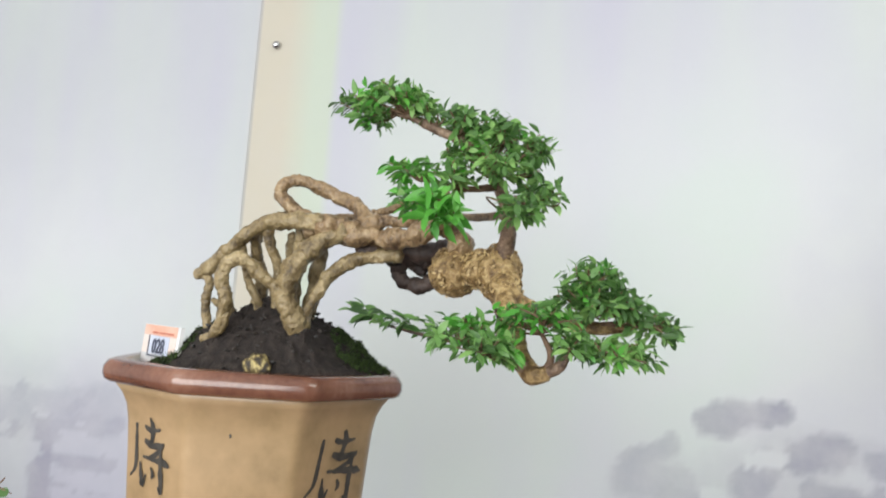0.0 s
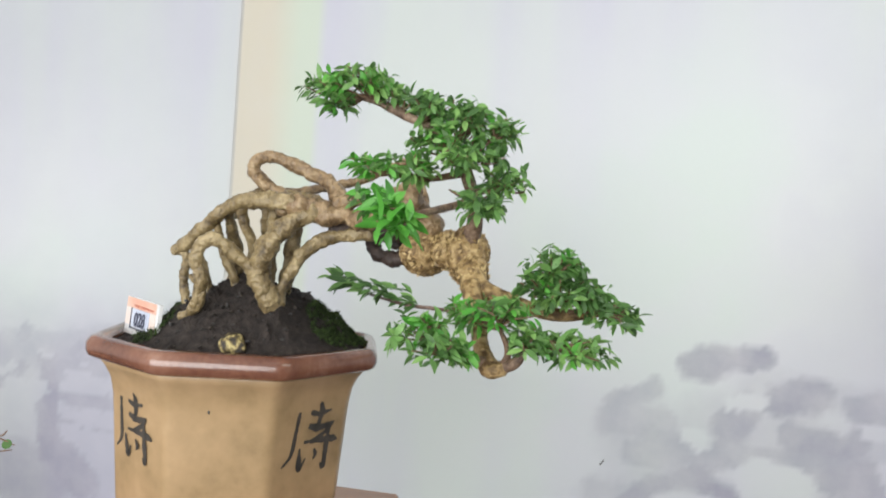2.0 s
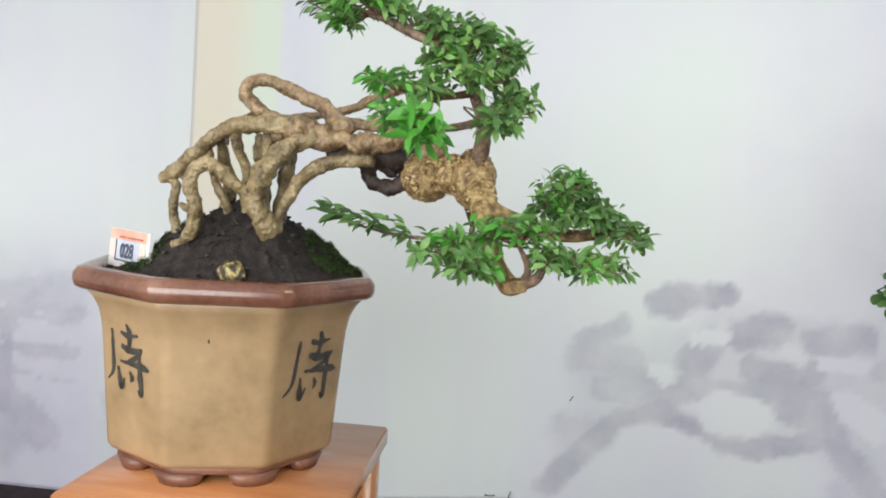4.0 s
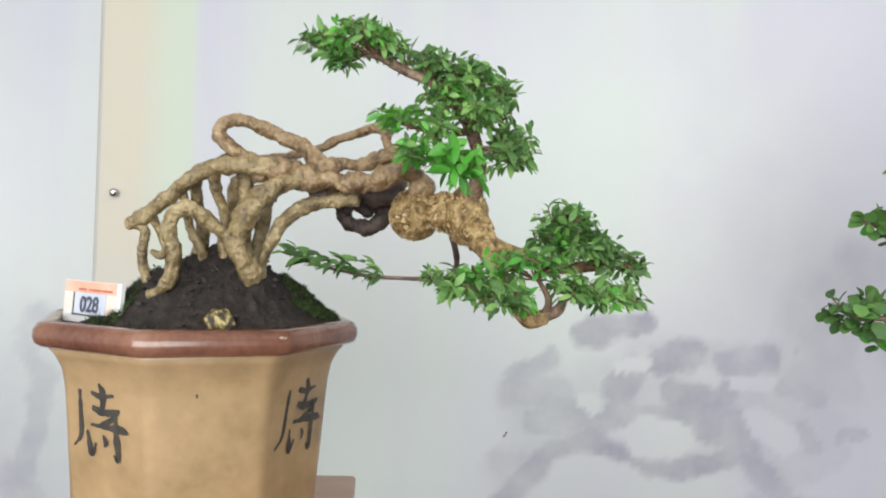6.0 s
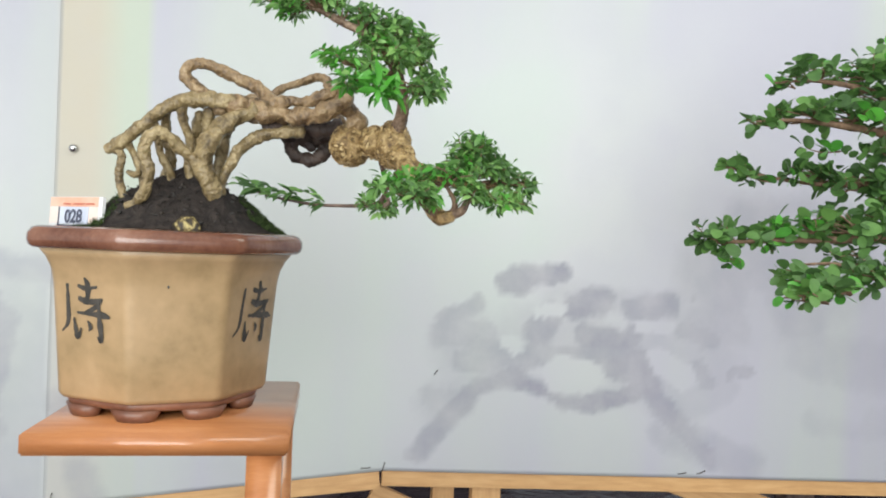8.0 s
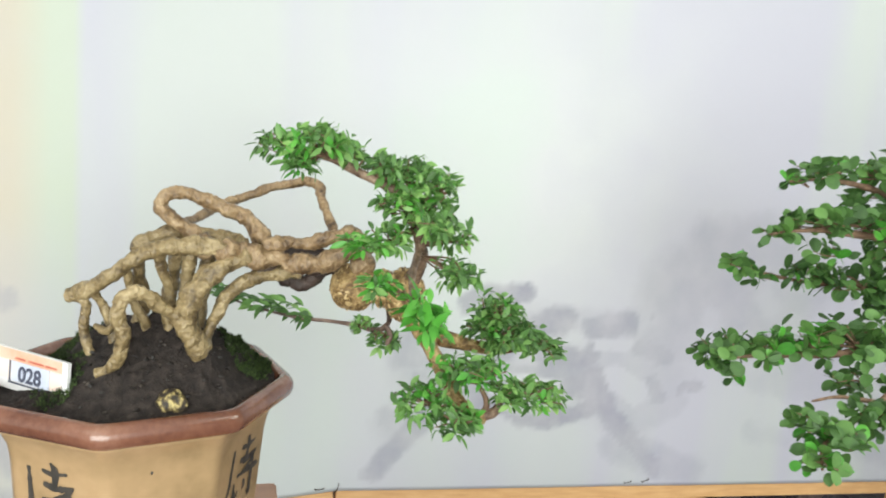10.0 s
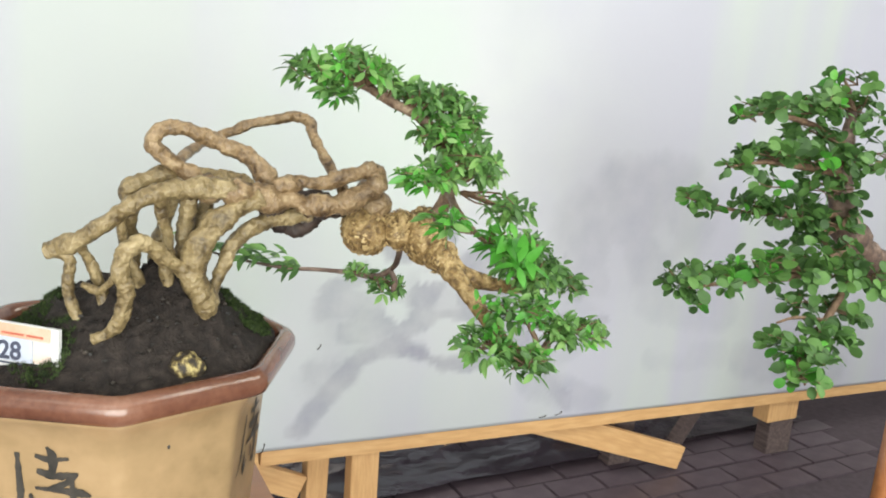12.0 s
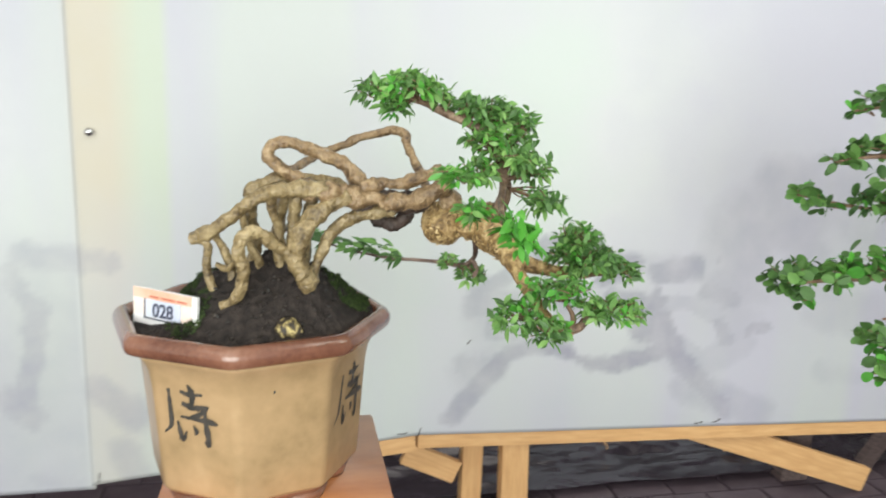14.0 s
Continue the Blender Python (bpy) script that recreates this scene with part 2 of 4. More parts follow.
def box(bm, x0, x1, y0, y1, z0, z1, bevel=0.0, m=None):
    r = bmesh.ops.create_cube(bm, size=1.0)
    vs = r["verts"]
    for v in vs:
        v.co = Vector((x0 + (v.co.x + 0.5) * (x1 - x0), y0 + (v.co.y + 0.5) * (y1 - y0), z0 + (v.co.z + 0.5) * (z1 - z0)))
    if bevel:
        es = list({e for v in vs for e in v.link_edges})
        r2 = bmesh.ops.bevel(bm, geom=es, offset=bevel, segments=2, affect="EDGES")
        vs = list({v for f in r2["faces"] for v in f.verts} | {v for v in vs if v.is_valid})
    if m is not None:
        for v in vs:
            v.co = m @ v.co
    return vs


def spline(points, steps=7):
    """Catmull-Rom through rows of (x, y, z, radius)."""
    p = [Vector(q) for q in points]
    p = [p[0] * 2 - p[1]] + p + [p[-1] * 2 - p[-2]]
    out = []
    for i in range(1, len(p) - 2):
        for k in range(steps):
            t = k / steps
            a, b, c, d = p[i - 1], p[i], p[i + 1], p[i + 2]
            out.append(0.5 * (2 * b + (c - a) * t + (2 * a - 5 * b + 4 * c - d) * t * t + (3 * b - a - 3 * c + d) * t ** 3))
    out.append(p[-2])
    return out


def tube(bm, points, seg=10, steps=7, rough=0.18, knots=60.0):
    """A tapered, knobbly limb through rows of (x, y, z, radius)."""
    rows, side = spline([Vector(q).to_4d() if len(q) == 3 else Vector(q) for q in points], steps), Vector((0.31, 0.87, 0.41))
    rings = []
    for i, q in enumerate(rows):
        c, r = Vector(q[:3]), max(q[3], 0.0004)
        a, b = Vector(rows[max(i - 1, 0)][:3]), Vector(rows[min(i + 1, len(rows) - 1)][:3])
        t = (b - a).normalized()
        side = (side - t * side.dot(t)).normalized()
        up = t.cross(side)
        ring = []
        for k in range(seg):
            ang = 2 * math.pi * k / seg
            w = side * math.cos(ang) + up * math.sin(ang)
            q3 = c + w * r
            bump = 1 + rough * (0.9 * noise.noise(c * 45) + 0.8 * noise.noise(q3 * knots) + 0.55 * noise.noise(q3 * knots * 2.6) + 0.35 * noise.noise(q3 * knots * 6))
            ring.append(bm.verts.new(c + w * r * bump))
        rings.append(ring)
    for ra, rb in zip(rings, rings[1:]):
        for k in range(seg):
            bm.faces.new((ra[k], ra[(k + 1) % seg], rb[(k + 1) % seg], rb[k]))
    for ring, q, s in ((rings[0], rows[0], 1), (rings[-1], rows[-1], -1)):
        n = len(rows)
        other = Vector(rows[1 if s == 1 else n - 2][:3])
        tip = bm.verts.new(Vector(q[:3]) + (Vector(q[:3]) - other).normalized() * q[3] * 0.5)
        for k in range(seg):
            bm.faces.new((ring[k], ring[(k + 1) % seg], tip))


def flakes(bm, rg, centre, radii, n, size):
    """Loose curled chips of bark standing off a swollen trunk."""
    for _ in range(n):
        d = Vector((rg.gauss(0, 1), rg.gauss(0, 1), rg.gauss(0, 1))).normalized()
        c = Vector(centre) + Vector((d.x * radii[0], d.y * radii[1], d.z * radii[2])) * rg.uniform(0.98, 1.06)
        u = (d.orthogonal() + Vector((rg.gauss(0, 1), rg.gauss(0, 1), rg.gauss(0, 1))) * 0.8)
        u = (u - d * u.dot(d) * 0.8).normalized()
        v = d.cross(u).normalized()
        a, b = size * rg.uniform(0.5, 1.3), size * rg.uniform(0.3, 0.7)
        q = [c - u * a - v * b, c + u * a - v * b + d * size * 0.35, c + u * a * 0.8 + v * b + d * size * 0.5, c - u * a + v * b]
        top = [bm.verts.new(p + d * size * 0.18) for p in q]
        low = [bm.verts.new(p - d * size * 0.25) for p in q]
        bm.faces.new(top)
        for k in range(4):
            bm.faces.new((top[k], low[k], low[(k + 1) % 4], top[(k + 1) % 4]))


def lump(bm, centre, radii, rough=0.25, knots=30.0, seg=26):
    r = bmesh.ops.create_uvsphere(bm, u_segments=seg, v_segments=seg // 2 + 3, radius=1.0)
    for v in r["verts"]:
        d = v.co.normalized()
        p = Vector((d.x * radii[0], d.y * radii[1], d.z * radii[2]))
        w = Vector(centre) + p
        k = 1 + rough * noise.noise(w * knots) + rough * 0.6 * noise.noise(w * knots * 2.7)
        v.co = Vector(centre) + p * k


# ---- room ----
bm = bmesh.new()
box(bm, -4.0, 5.0, -4.0, 4.2, -0.12, -0.006)
floor = whole("floor", bm, JOINT, "dark sandy ground under the pavers", "floor", kind="structure", smooth=False)
# the gap in the south wall is unseen, left for the added daylight
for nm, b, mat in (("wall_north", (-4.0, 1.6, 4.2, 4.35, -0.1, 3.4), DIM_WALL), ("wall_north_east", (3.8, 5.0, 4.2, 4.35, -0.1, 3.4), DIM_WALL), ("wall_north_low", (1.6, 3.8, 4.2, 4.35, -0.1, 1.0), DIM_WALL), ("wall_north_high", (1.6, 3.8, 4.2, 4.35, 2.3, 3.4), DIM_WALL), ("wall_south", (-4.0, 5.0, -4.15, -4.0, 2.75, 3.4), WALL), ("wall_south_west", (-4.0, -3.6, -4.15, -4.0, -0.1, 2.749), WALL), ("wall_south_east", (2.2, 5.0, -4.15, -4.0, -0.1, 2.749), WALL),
                   ("wall_west", (-4.15, -4.0, -4.15, 4.35, -0.1, 3.4), WALL), ("wall_east", (5.0, 5.15, -4.15, 4.35, -0.1, 3.4), WALL)):
    bm = bmesh.new()
    box(bm, *b)
    whole(nm, bm, mat, "plain painted wall of the show hall", "wall", kind="structure", smooth=False)
bm = bmesh.new()
box(bm, -4.15, 5.15, -4.15, 4.35, 3.4, 3.5)
whole("ceiling", bm, WALL, "plain pale hall ceiling", "ceiling", kind="structure", smooth=False)

# ---- printed backdrop ----
WALL_Y = 0.947
# ink-wash tree: x0, z0, x1, z1, radius, strength
TREE_PADS = [
    (0.73, 0.85, 0.79, 0.87, 0.040, 0.62), (0.84, 0.87, 0.88, 0.87, 0.031, 0.60), (0.55, 0.74, 0.65, 0.78, 0.028, 0.42),
    (0.54, 0.69, 0.67, 0.70, 0.042, 0.40), (0.60, 0.62, 0.70, 0.62, 0.037, 0.44), (0.82, 0.70, 0.85, 0.75, 0.049, 0.55),
    (0.93, 0.78, 1.01, 0.80, 0.043, 0.58), (1.10, 0.78, 1.21, 0.80, 0.040, 0.50), (1.29, 0.81, 1.29, 0.81, 0.013, 0.50),
    (0.96, 0.70, 1.09, 0.70, 0.040, 0.55), (1.26, 0.72, 1.35, 0.69, 0.032, 0.42), (1.31, 0.62, 1.34, 0.57, 0.029, 0.45),
    (1.40, 0.59, 1.46, 0.61, 0.019, 0.50), (0.66, 0.66, 0.78, 0.62, 0.040, 0.46), (0.78, 0.64, 0.86, 0.64, 0.034, 0.50),
]
TREE_WOOD = [
    (0.49, 0.37, 0.57, 0.47, 0.035, 0.50), (0.57, 0.47, 0.65, 0.54, 0.038, 0.55), (0.65, 0.54, 0.77, 0.58, 0.034, 0.55),
    (0.77, 0.57, 0.86, 0.51, 0.029, 0.62), (0.86, 0.51, 0.99, 0.51, 0.026, 0.62), (0.99, 0.51, 1.13, 0.54, 0.031, 0.62),
    (0.89, 0.63, 1.07, 0.66, 0.035, 0.50), (1.12, 0.63, 1.16, 0.55, 0.050, 0.58), (1.17, 0.53, 1.25, 0.45, 0.041, 0.55),
    (1.25, 0.45, 1.35, 0.35, 0.035, 0.50), (0.53, 0.52, 0.62, 0.51, 0.037, 0.34), (1.05, 0.62, 1.14, 0.59, 0.037, 0.58),
]
# bare paper left between the branches
WINDOWS = [
    (0.89, 0.59, 0.96, 0.58, 0.047, 1.00), (0.75, 0.67, 0.76, 0.66, 0.024, 0.90), (0.82, 0.77, 0.89, 0.77, 0.019, 0.90),
    (1.12, 0.73, 1.22, 0.73, 0.020, 0.90), (1.18, 0.64, 1.27, 0.58, 0.032, 0.90), (1.04, 0.75, 1.07, 0.74, 0.014, 0.70),
    (0.72, 0.48, 1.08, 0.38, 0.066, 1.00),
]
HILLS = [
    (1.37, 0.89, 1.74, 0.92, 0.146, 0.30), (1.44, 1.04, 1.71, 1.05, 0.084, 0.30), (1.33, 0.75, 1.64, 0.77, 0.079, 0.30),
    (1.28, 0.50, 1.38, 0.55, 0.055, 0.24), (1.66, 0.66, 1.98, 0.60, 0.085, 0.20), (2.13, 0.41, 2.64, 0.33, 0.077, 0.30),
    (1.21, 0.42, 1.48, 0.33, 0.052, 0.30), (1.69, 0.46, 2.01, 0.44, 0.050, 0.18),
]
HILL_WINDOWS = [
    (1.47, 0.81, 1.51, 0.70, 0.036, 0.70), (1.65, 0.88, 1.68, 0.85, 0.033, 0.50), (1.61, 0.55, 1.81, 0.49, 0.042, 0.70),
]
WEST_TREE = [
    (-1.12, 0.70, -0.80, 0.74, 0.062, 0.41), (-1.13, 0.64, -0.77, 0.68, 0.031, 0.36), (-0.99, 0.67, -0.97, 0.43, 0.033, 0.66),
    (-0.94, 0.43, -0.86, 0.36, 0.057, 0.60), (-1.11, 0.38, -0.98, 0.35, 0.092, 0.50), (-1.06, 0.66, -1.13, 0.61, 0.022, 0.60),
    (-0.97, 0.59, -0.77, 0.58, 0.021, 0.54), (-0.98, 0.52, -0.77, 0.49, 0.024, 0.54), (-0.90, 0.72, -0.85, 0.76, 0.021, 0.50),
    (-1.07, 0.74, -1.06, 0.76, 0.021, 0.50), (-0.98, 0.66, -0.76, 0.69, 0.028, 0.50),
]
WEST_WINDOWS = [
    (-0.92, 0.65, -0.81, 0.63, 0.019, 1.00), (-1.09, 0.61, -1.01, 0.60, 0.027, 1.00), (-0.90, 0.54, -0.79, 0.53, 0.015, 1.00),
    (-0.92, 0.49, -0.74, 0.48, 0.024, 1.00), (-0.82, 0.44, -0.71, 0.42, 0.033, 1.00), (-1.15, 0.64, -1.08, 0.66, 0.012, 0.90),
    (-1.15, 0.54, -1.10, 0.50, 0.034, 1.00), (-1.01, 0.70, -0.98, 0.69, 0.009, 0.70), (-0.88, 0.68, -0.86, 0.68, 0.007, 0.70),
]
NEAR_WEST = [
    (-0.61, 0.85, -0.49, 0.83, 0.037, 0.40), (-0.59, 0.69, -0.62, 0.48, 0.032, 0.53), (-0.64, 0.81, -0.58, 0.69, 0.029, 0.46),
    (-0.67, 0.48, -0.61, 0.42, 0.037, 0.53), (-0.44, 0.49, -0.36, 0.41, 0.043, 0.46), (-0.45, 0.83, -0.41, 0.82, 0.026, 0.37),
    (-0.40, 0.31, -0.36, 0.24, 0.042, 0.37), (-0.62, 0.25, -0.51, 0.22, 0.022, 0.31),
]


# thin grey wash between the branches
TREE_HAZE = [
    (0.60, 0.67, 0.72, 0.64, 0.095, 0.26), (0.80, 0.70, 1.20, 0.72, 0.100, 0.24), (1.20, 0.66, 1.36, 0.64, 0.085, 0.22),
    (0.86, 0.80, 1.20, 0.78, 0.055, 0.22), (0.55, 0.50, 0.70, 0.58, 0.070, 0.22), (1.10, 0.58, 1.26, 0.50, 0.075, 0.24),
]


def capsules(x, z, rows, soft, best):
    """The darkest of soft-edged brush marks at each point."""
    for x0, z0, x1, z1, r, s in rows:
        dx, dz = x1 - x0, z1 - z0
        t = np.clip(((x - x0) * dx + (z - z0) * dz) / (dx * dx + dz * dz + 1e-9), 0, 1)
        f = np.clip((1 + soft - np.hypot(x - x0 - t * dx, z - z0 - t * dz) / r) / (2 * soft), 0, 1)
        best = np.maximum(best, s * f * f * (3 - 2 * f))
    return best


def ink_at(x, z):
    """Strength of the printed ink over the sheet, with frayed, blotted edges."""
    w = [Vector((a * 9, b * 9, 0.3)) for a, b in zip(x, z)]
    blot = np.array([0.013 * noise.noise(p) + 0.011 * noise.noise(p * 2.7) + 0.009 * noise.noise(p * 6.1) for p in w])
    drift = np.array([0.013 * noise.noise(p + Vector((9, 4, 2))) + 0.011 * noise.noise(p * 2.7 + Vector((3, 8, 1))) + 0.009 * noise.noise(p * 6.1 + Vector((5, 2, 7))) for p in w])
    x, z = x + blot, z + drift
    best = np.zeros_like(x)
    for group, soft in ((TREE_HAZE, 0.6), (TREE_PADS, 0.34), (TREE_WOOD, 0.38), (HILLS, 0.45), (WEST_TREE, 0.32), (NEAR_WEST, 0.5)):
        best = capsules(x, z, group, soft, best)
    for group, soft in ((WINDOWS, 0.22), (HILL_WINDOWS, 0.5), (WEST_WINDOWS, 0.25)):
        best = best * (1 - capsules(x, z, group, soft, np.zeros_like(x)))
    return best


def banner(name, x0, x1, y, bottom, top, label):
    """A sheet of printed vinyl hung in the plane y, with its lower edge given by bottom(x)."""
    nx, nz = int((x1 - x0) / 0.012), int((top - 0.3) / 0.012)
    i, j = np.meshgrid(np.arange(nx + 1), np.arange(nz + 1))
    x = (x0 + (x1 - x0) * i / nx).ravel()
    low = np.array([bottom(a) for a in x[: nx + 1]])
    z = (low[None, :] + (top - low)[None, :] * (np.arange(nz + 1) / nz)[:, None]).ravel()
    verts = [(a, y + 0.004 * noise.noise((a * 1.4, b * 1.2, 5.0)) + 0.0012 * noise.noise((a * 5, b * 2.2, 2.0)), b) for a, b in zip(x, z)]
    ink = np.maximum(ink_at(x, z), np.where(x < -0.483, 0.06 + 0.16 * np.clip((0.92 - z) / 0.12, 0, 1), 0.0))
    column = np.clip((x + 0.484) / 0.012, 0, 1) * np.clip((-0.245 - x) / 0.02, 0, 1) * np.clip((z - 0.55) / 0.5, 0.40, 1) * (x > -0.49)
    side = np.clip((x + 0.39) / 0.08, 0, 1)
    # where the painted light is bright; the sheet's colour dims away from it
    light_pool = np.exp(-((x - 0.84) / 0.66) ** 2 - ((z - 1.10) / 0.62) ** 2) + 0.75 * np.exp(-((x + 1.0) / 0.45) ** 2 - ((z - 1.05) / 0.4) ** 2) + 0.35 * np.exp(-((x - 0.35) / 0.3) ** 2 - ((z - 0.45) / 0.35) ** 2)
    a = (np.arange(nz)[:, None] * (nx + 1) + np.arange(nx)[None, :]).ravel()
    me = bpy.data.meshes.new(name)
    me.from_pydata(verts, [], np.stack([a, a + 1, a + nx + 2, a + nx + 1], 1).tolist())
    for key, data in (("ink", ink), ("column", column), ("column_side", side), ("light_pool", np.clip(light_pool, 0, 1))):
        me.attributes.new(key, "FLOAT", "POINT").data.foreach_set("value", data.astype(np.float32))
    me.materials.append(VINYL)
    me.shade_smooth()
    ob = tagged(new(name, me), label, "banner")
    s = ob.modifiers.new("sheet", "SOLIDIFY")
    s.thickness, s.offset = 0.0003, 1.0
    return ob


def lower_edge(x):
    return 0.313 - 0.0265 * (x - 0.4) if x > 0.4 else 0.313 - 0.105 * (0.4 - x)


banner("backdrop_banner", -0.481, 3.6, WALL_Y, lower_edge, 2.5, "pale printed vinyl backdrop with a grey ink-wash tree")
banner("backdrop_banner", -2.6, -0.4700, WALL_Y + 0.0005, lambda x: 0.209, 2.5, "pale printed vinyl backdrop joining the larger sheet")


def plank(name, a, b, w, d, mat, label, category="timber", group="backdrop frame timbers"):
    """A sawn timber from a to b, w wide in the backdrop's plane and d deep."""
    a, b = Vector(a), Vector(b)
    t = (b - a).normalized()
    across = t.cross(Vector((0, 1, 0))).normalized()
    bm = bmesh.new()
    m = Matrix((t, across, t.cross(across))).transposed().to_4x4()
    m.translation = (a + b) / 2
    box(bm, -(b - a).length / 2, (b - a).length / 2, -w / 2, w / 2, -d / 2, d / 2, 0.002)
    me = mesh_of(name, bm, mat, smooth=False)
    ob = new(name, me)
    ob.matrix_world = m
    return tagged(ob, label, category, group)


plank("frame_batten", (0.396, 0.968, 0.291), (3.6, 0.968, 0.206), 0.044, 0.034, PALE_WOOD, "pale raw pine batten along the backdrop's lower edge")
plank("frame_batten", (-0.30, 0.966, 0.222), (0.390, 0.964, 0.286), 0.05, 0.03, PALE_WOOD, "short cracked pale batten under the backdrop")
plank("frame_post", (0.695, 0.99, 0.262), (0.700, 0.99, -0.006), 0.082, 0.05, PALE_WOOD, "square pale pine post under the backdrop")
plank("frame_post", (0.585, 1.06, 0.40), (0.580, 1.06, -0.02), 0.062, 0.05, PALE_WOOD, "pale pine post set behind the backdrop")
# one post in two pieces, the lower piece darker
plank("frame_post", (2.42, 1.0, 0.232), (2.42, 1.0, 0.134), 0.165, 0.07, PALE_WOOD, "pale upper end of a post under the backdrop")
plank("frame_post", (2.43, 1.0, 0.133), (2.43, 1.0, -0.02), 0.13, 0.06, GREY_WOOD, "darker lower length of the pale-topped post")
plank("frame_post", (1.745, 1.12, 0.60), (1.745, 1.12, -0.02), 0.10, 0.06, GREY_WOOD, "old dark timber post behind the backdrop")
plank("frame_brace", (1.24, 0.992, 0.285), (1.93, 0.992, 0.045), 0.085, 0.03, PALE_WOOD, "slanting pale pine brace under the backdrop")
plank("frame_brace", (0.37, 1.025, 0.225), (0.53, 1.025, 0.150), 0.07, 0.025, PALE_WOOD, "broken offcut of pale board behind the backdrop")
plank("frame_brace", (2.25, 1.15, 0.28), (2.05, 1.15, -0.01), 0.06, 0.03, GREY_WOOD, "old dark slanting brace behind the backdrop")

for x in (-2.4, -1.5, 1.0, 3.4):
    plank("frame_post", (x, 0.985, 2.52), (x, 0.985, 0.34 if x == 1.0 else -0.02), 0.06, 0.04, PALE_WOOD, "upright pale pine post behind the backdrop")
plank("frame_batten", (-2.6, 0.9655, 2.475), (3.6, 0.9655, 2.475), 0.05, 0.03, PALE_WOOD, "pale pine batten carrying the backdrop's upper edge")

for x, z, r in ((0.398, 0.324, 0.3), (0.35, 0.322, 1.5), (1.329, 0.307, 1.2), (1.27, 0.304, 1.4), (-0.46, 0.245, 0.1), (0.534, 0.588, 0.6)):
    bm = bmesh.new()
    d = Vector((math.sin(r), 0, math.cos(r))) * (0.006 if z > 0.5 else 0.011)
    c = Vector((x, WALL_Y - 0.006, z))
    tube(bm, [(*(c - d + Vector((0, 0.006, 0))), 0.0012), (*(c - d), 0.0012), (*(c + d), 0.0012), (*(c + d + Vector((0, 0.006, 0))), 0.0012)], 6, 3, 0)
    whole("staple", bm, RUST, "dark wire staple in the backdrop's vinyl", "staple", "staples in the backdrop")
for x, z in ((-0.436, 1.153), (-0.424, 1.733)):
    bm = bmesh.new()
    lump(bm, (x, WALL_Y - 0.006, z), (0.011, 0.009, 0.011), 0.03, 30, 16)
    whole("nail_head", bm, STEEL, "shiny round nail head in the backdrop", "nail")

# ---- display stand ----
stand = thing("display_stand", (0.02, 0.02, 0.0), "varnished orange wooden stand with a cantilevered square top", "stand")
bm = bmesh.new()
box(bm, -0.150, 0.187, -0.128, 0.258, 0.655, 0.684, 0.003)
part("top", bm, WOOD, stand)
for x0 in (0.132,):
    for y0 in (-0.121, 0.205):
        bm = bmesh.new()
        box(bm, x0, x0 + 0.046, y0, y0 + 0.046, -0.02, 0.654, 0.003)
        part("leg", bm, WOOD, stand)
for y0 in (-0.121, 0.205):
    bm = bmesh.new()
    box(bm, -0.20, 0.131, y0, y0 + 0.046, -0.02, 0.03, 0.003)
    part("floor_runner", bm, WOOD, stand)

# ---- eight-sided pot ----
POT_X, POT_Y, POT_TURN = -0.013, 0.0637, math.radians(-5.9)
WEST_AXIS, SOUTH_AXIS = Vector((-math.cos(POT_TURN), -math.sin(POT_TURN))), Vector((math.sin(POT_TURN), -math.cos(POT_TURN)))


def pot_ring(r, z, round_off=0.16, per=5):
    """Points round an eight-sided outline with softened corners."""
    corner = [WEST_AXIS * math.cos(math.pi / 4 * (k - 4)) + SOUTH_AXIS * math.sin(math.pi / 4 * (k - 4)) for k in range(8)]
    out = []
    for k in range(8):
        a, c, b = corner[k - 1], corner[k], corner[(k + 1) % 8]
        p0, p1 = c + (a - c) * round_off, c + (b - c) * round_off
        for s in range(per):
            t = s / (per - 1)
            q = (p0 * (1 - t) ** 2 + c * 2 * t * (1 - t) + p1 * t * t) * r * 1.025
            out.append(Vector((POT_X + q.x, POT_Y + q.y, z)))
    return out


def loft(profile, round_off=0.08, close=False):
    bm = bmesh.new()
    rings = [[bm.verts.new(p) for p in pot_ring(r, z, round_off)] for r, z in profile]
    for ra, rb in zip(rings, rings[1:]):
        n = len(ra)
        for k in range(n):
            bm.faces.new((ra[k], ra[(k + 1) % n], rb[(k + 1) % n], rb[k]))
    if close:
        bm.faces.new(rings[0])
        bm.faces.new(rings[-1])
    return bm


pot = thing("bonsai_pot", (POT_X, POT_Y, 0.684), "eight-sided ochre glazed pot with brown rim on the stand", "plant pot")
BODY = [(0.12, 0.7100), (0.147, 0.7120), (0.1520, 0.7185), (0.1565, 0.7768), (0.1612, 0.8398), (0.1640, 0.8719), (0.1680, 0.8925), (0.1755, 0.9075), (0.1850, 0.9190)]
part("body", loft(BODY + [(0.178, 0.924), (0.140, 0.924), (0.126, 0.735), (0.120, 0.7100)]), CLAY, pot)


def body_radius(z):
    for (r0, z0), (r1, z1) in zip(BODY[1:], BODY[2:]):
        if z <= z1:
            return r0 + (r1 - r0) * (z - z0) / (z1 - z0)
    return BODY[-1][0]


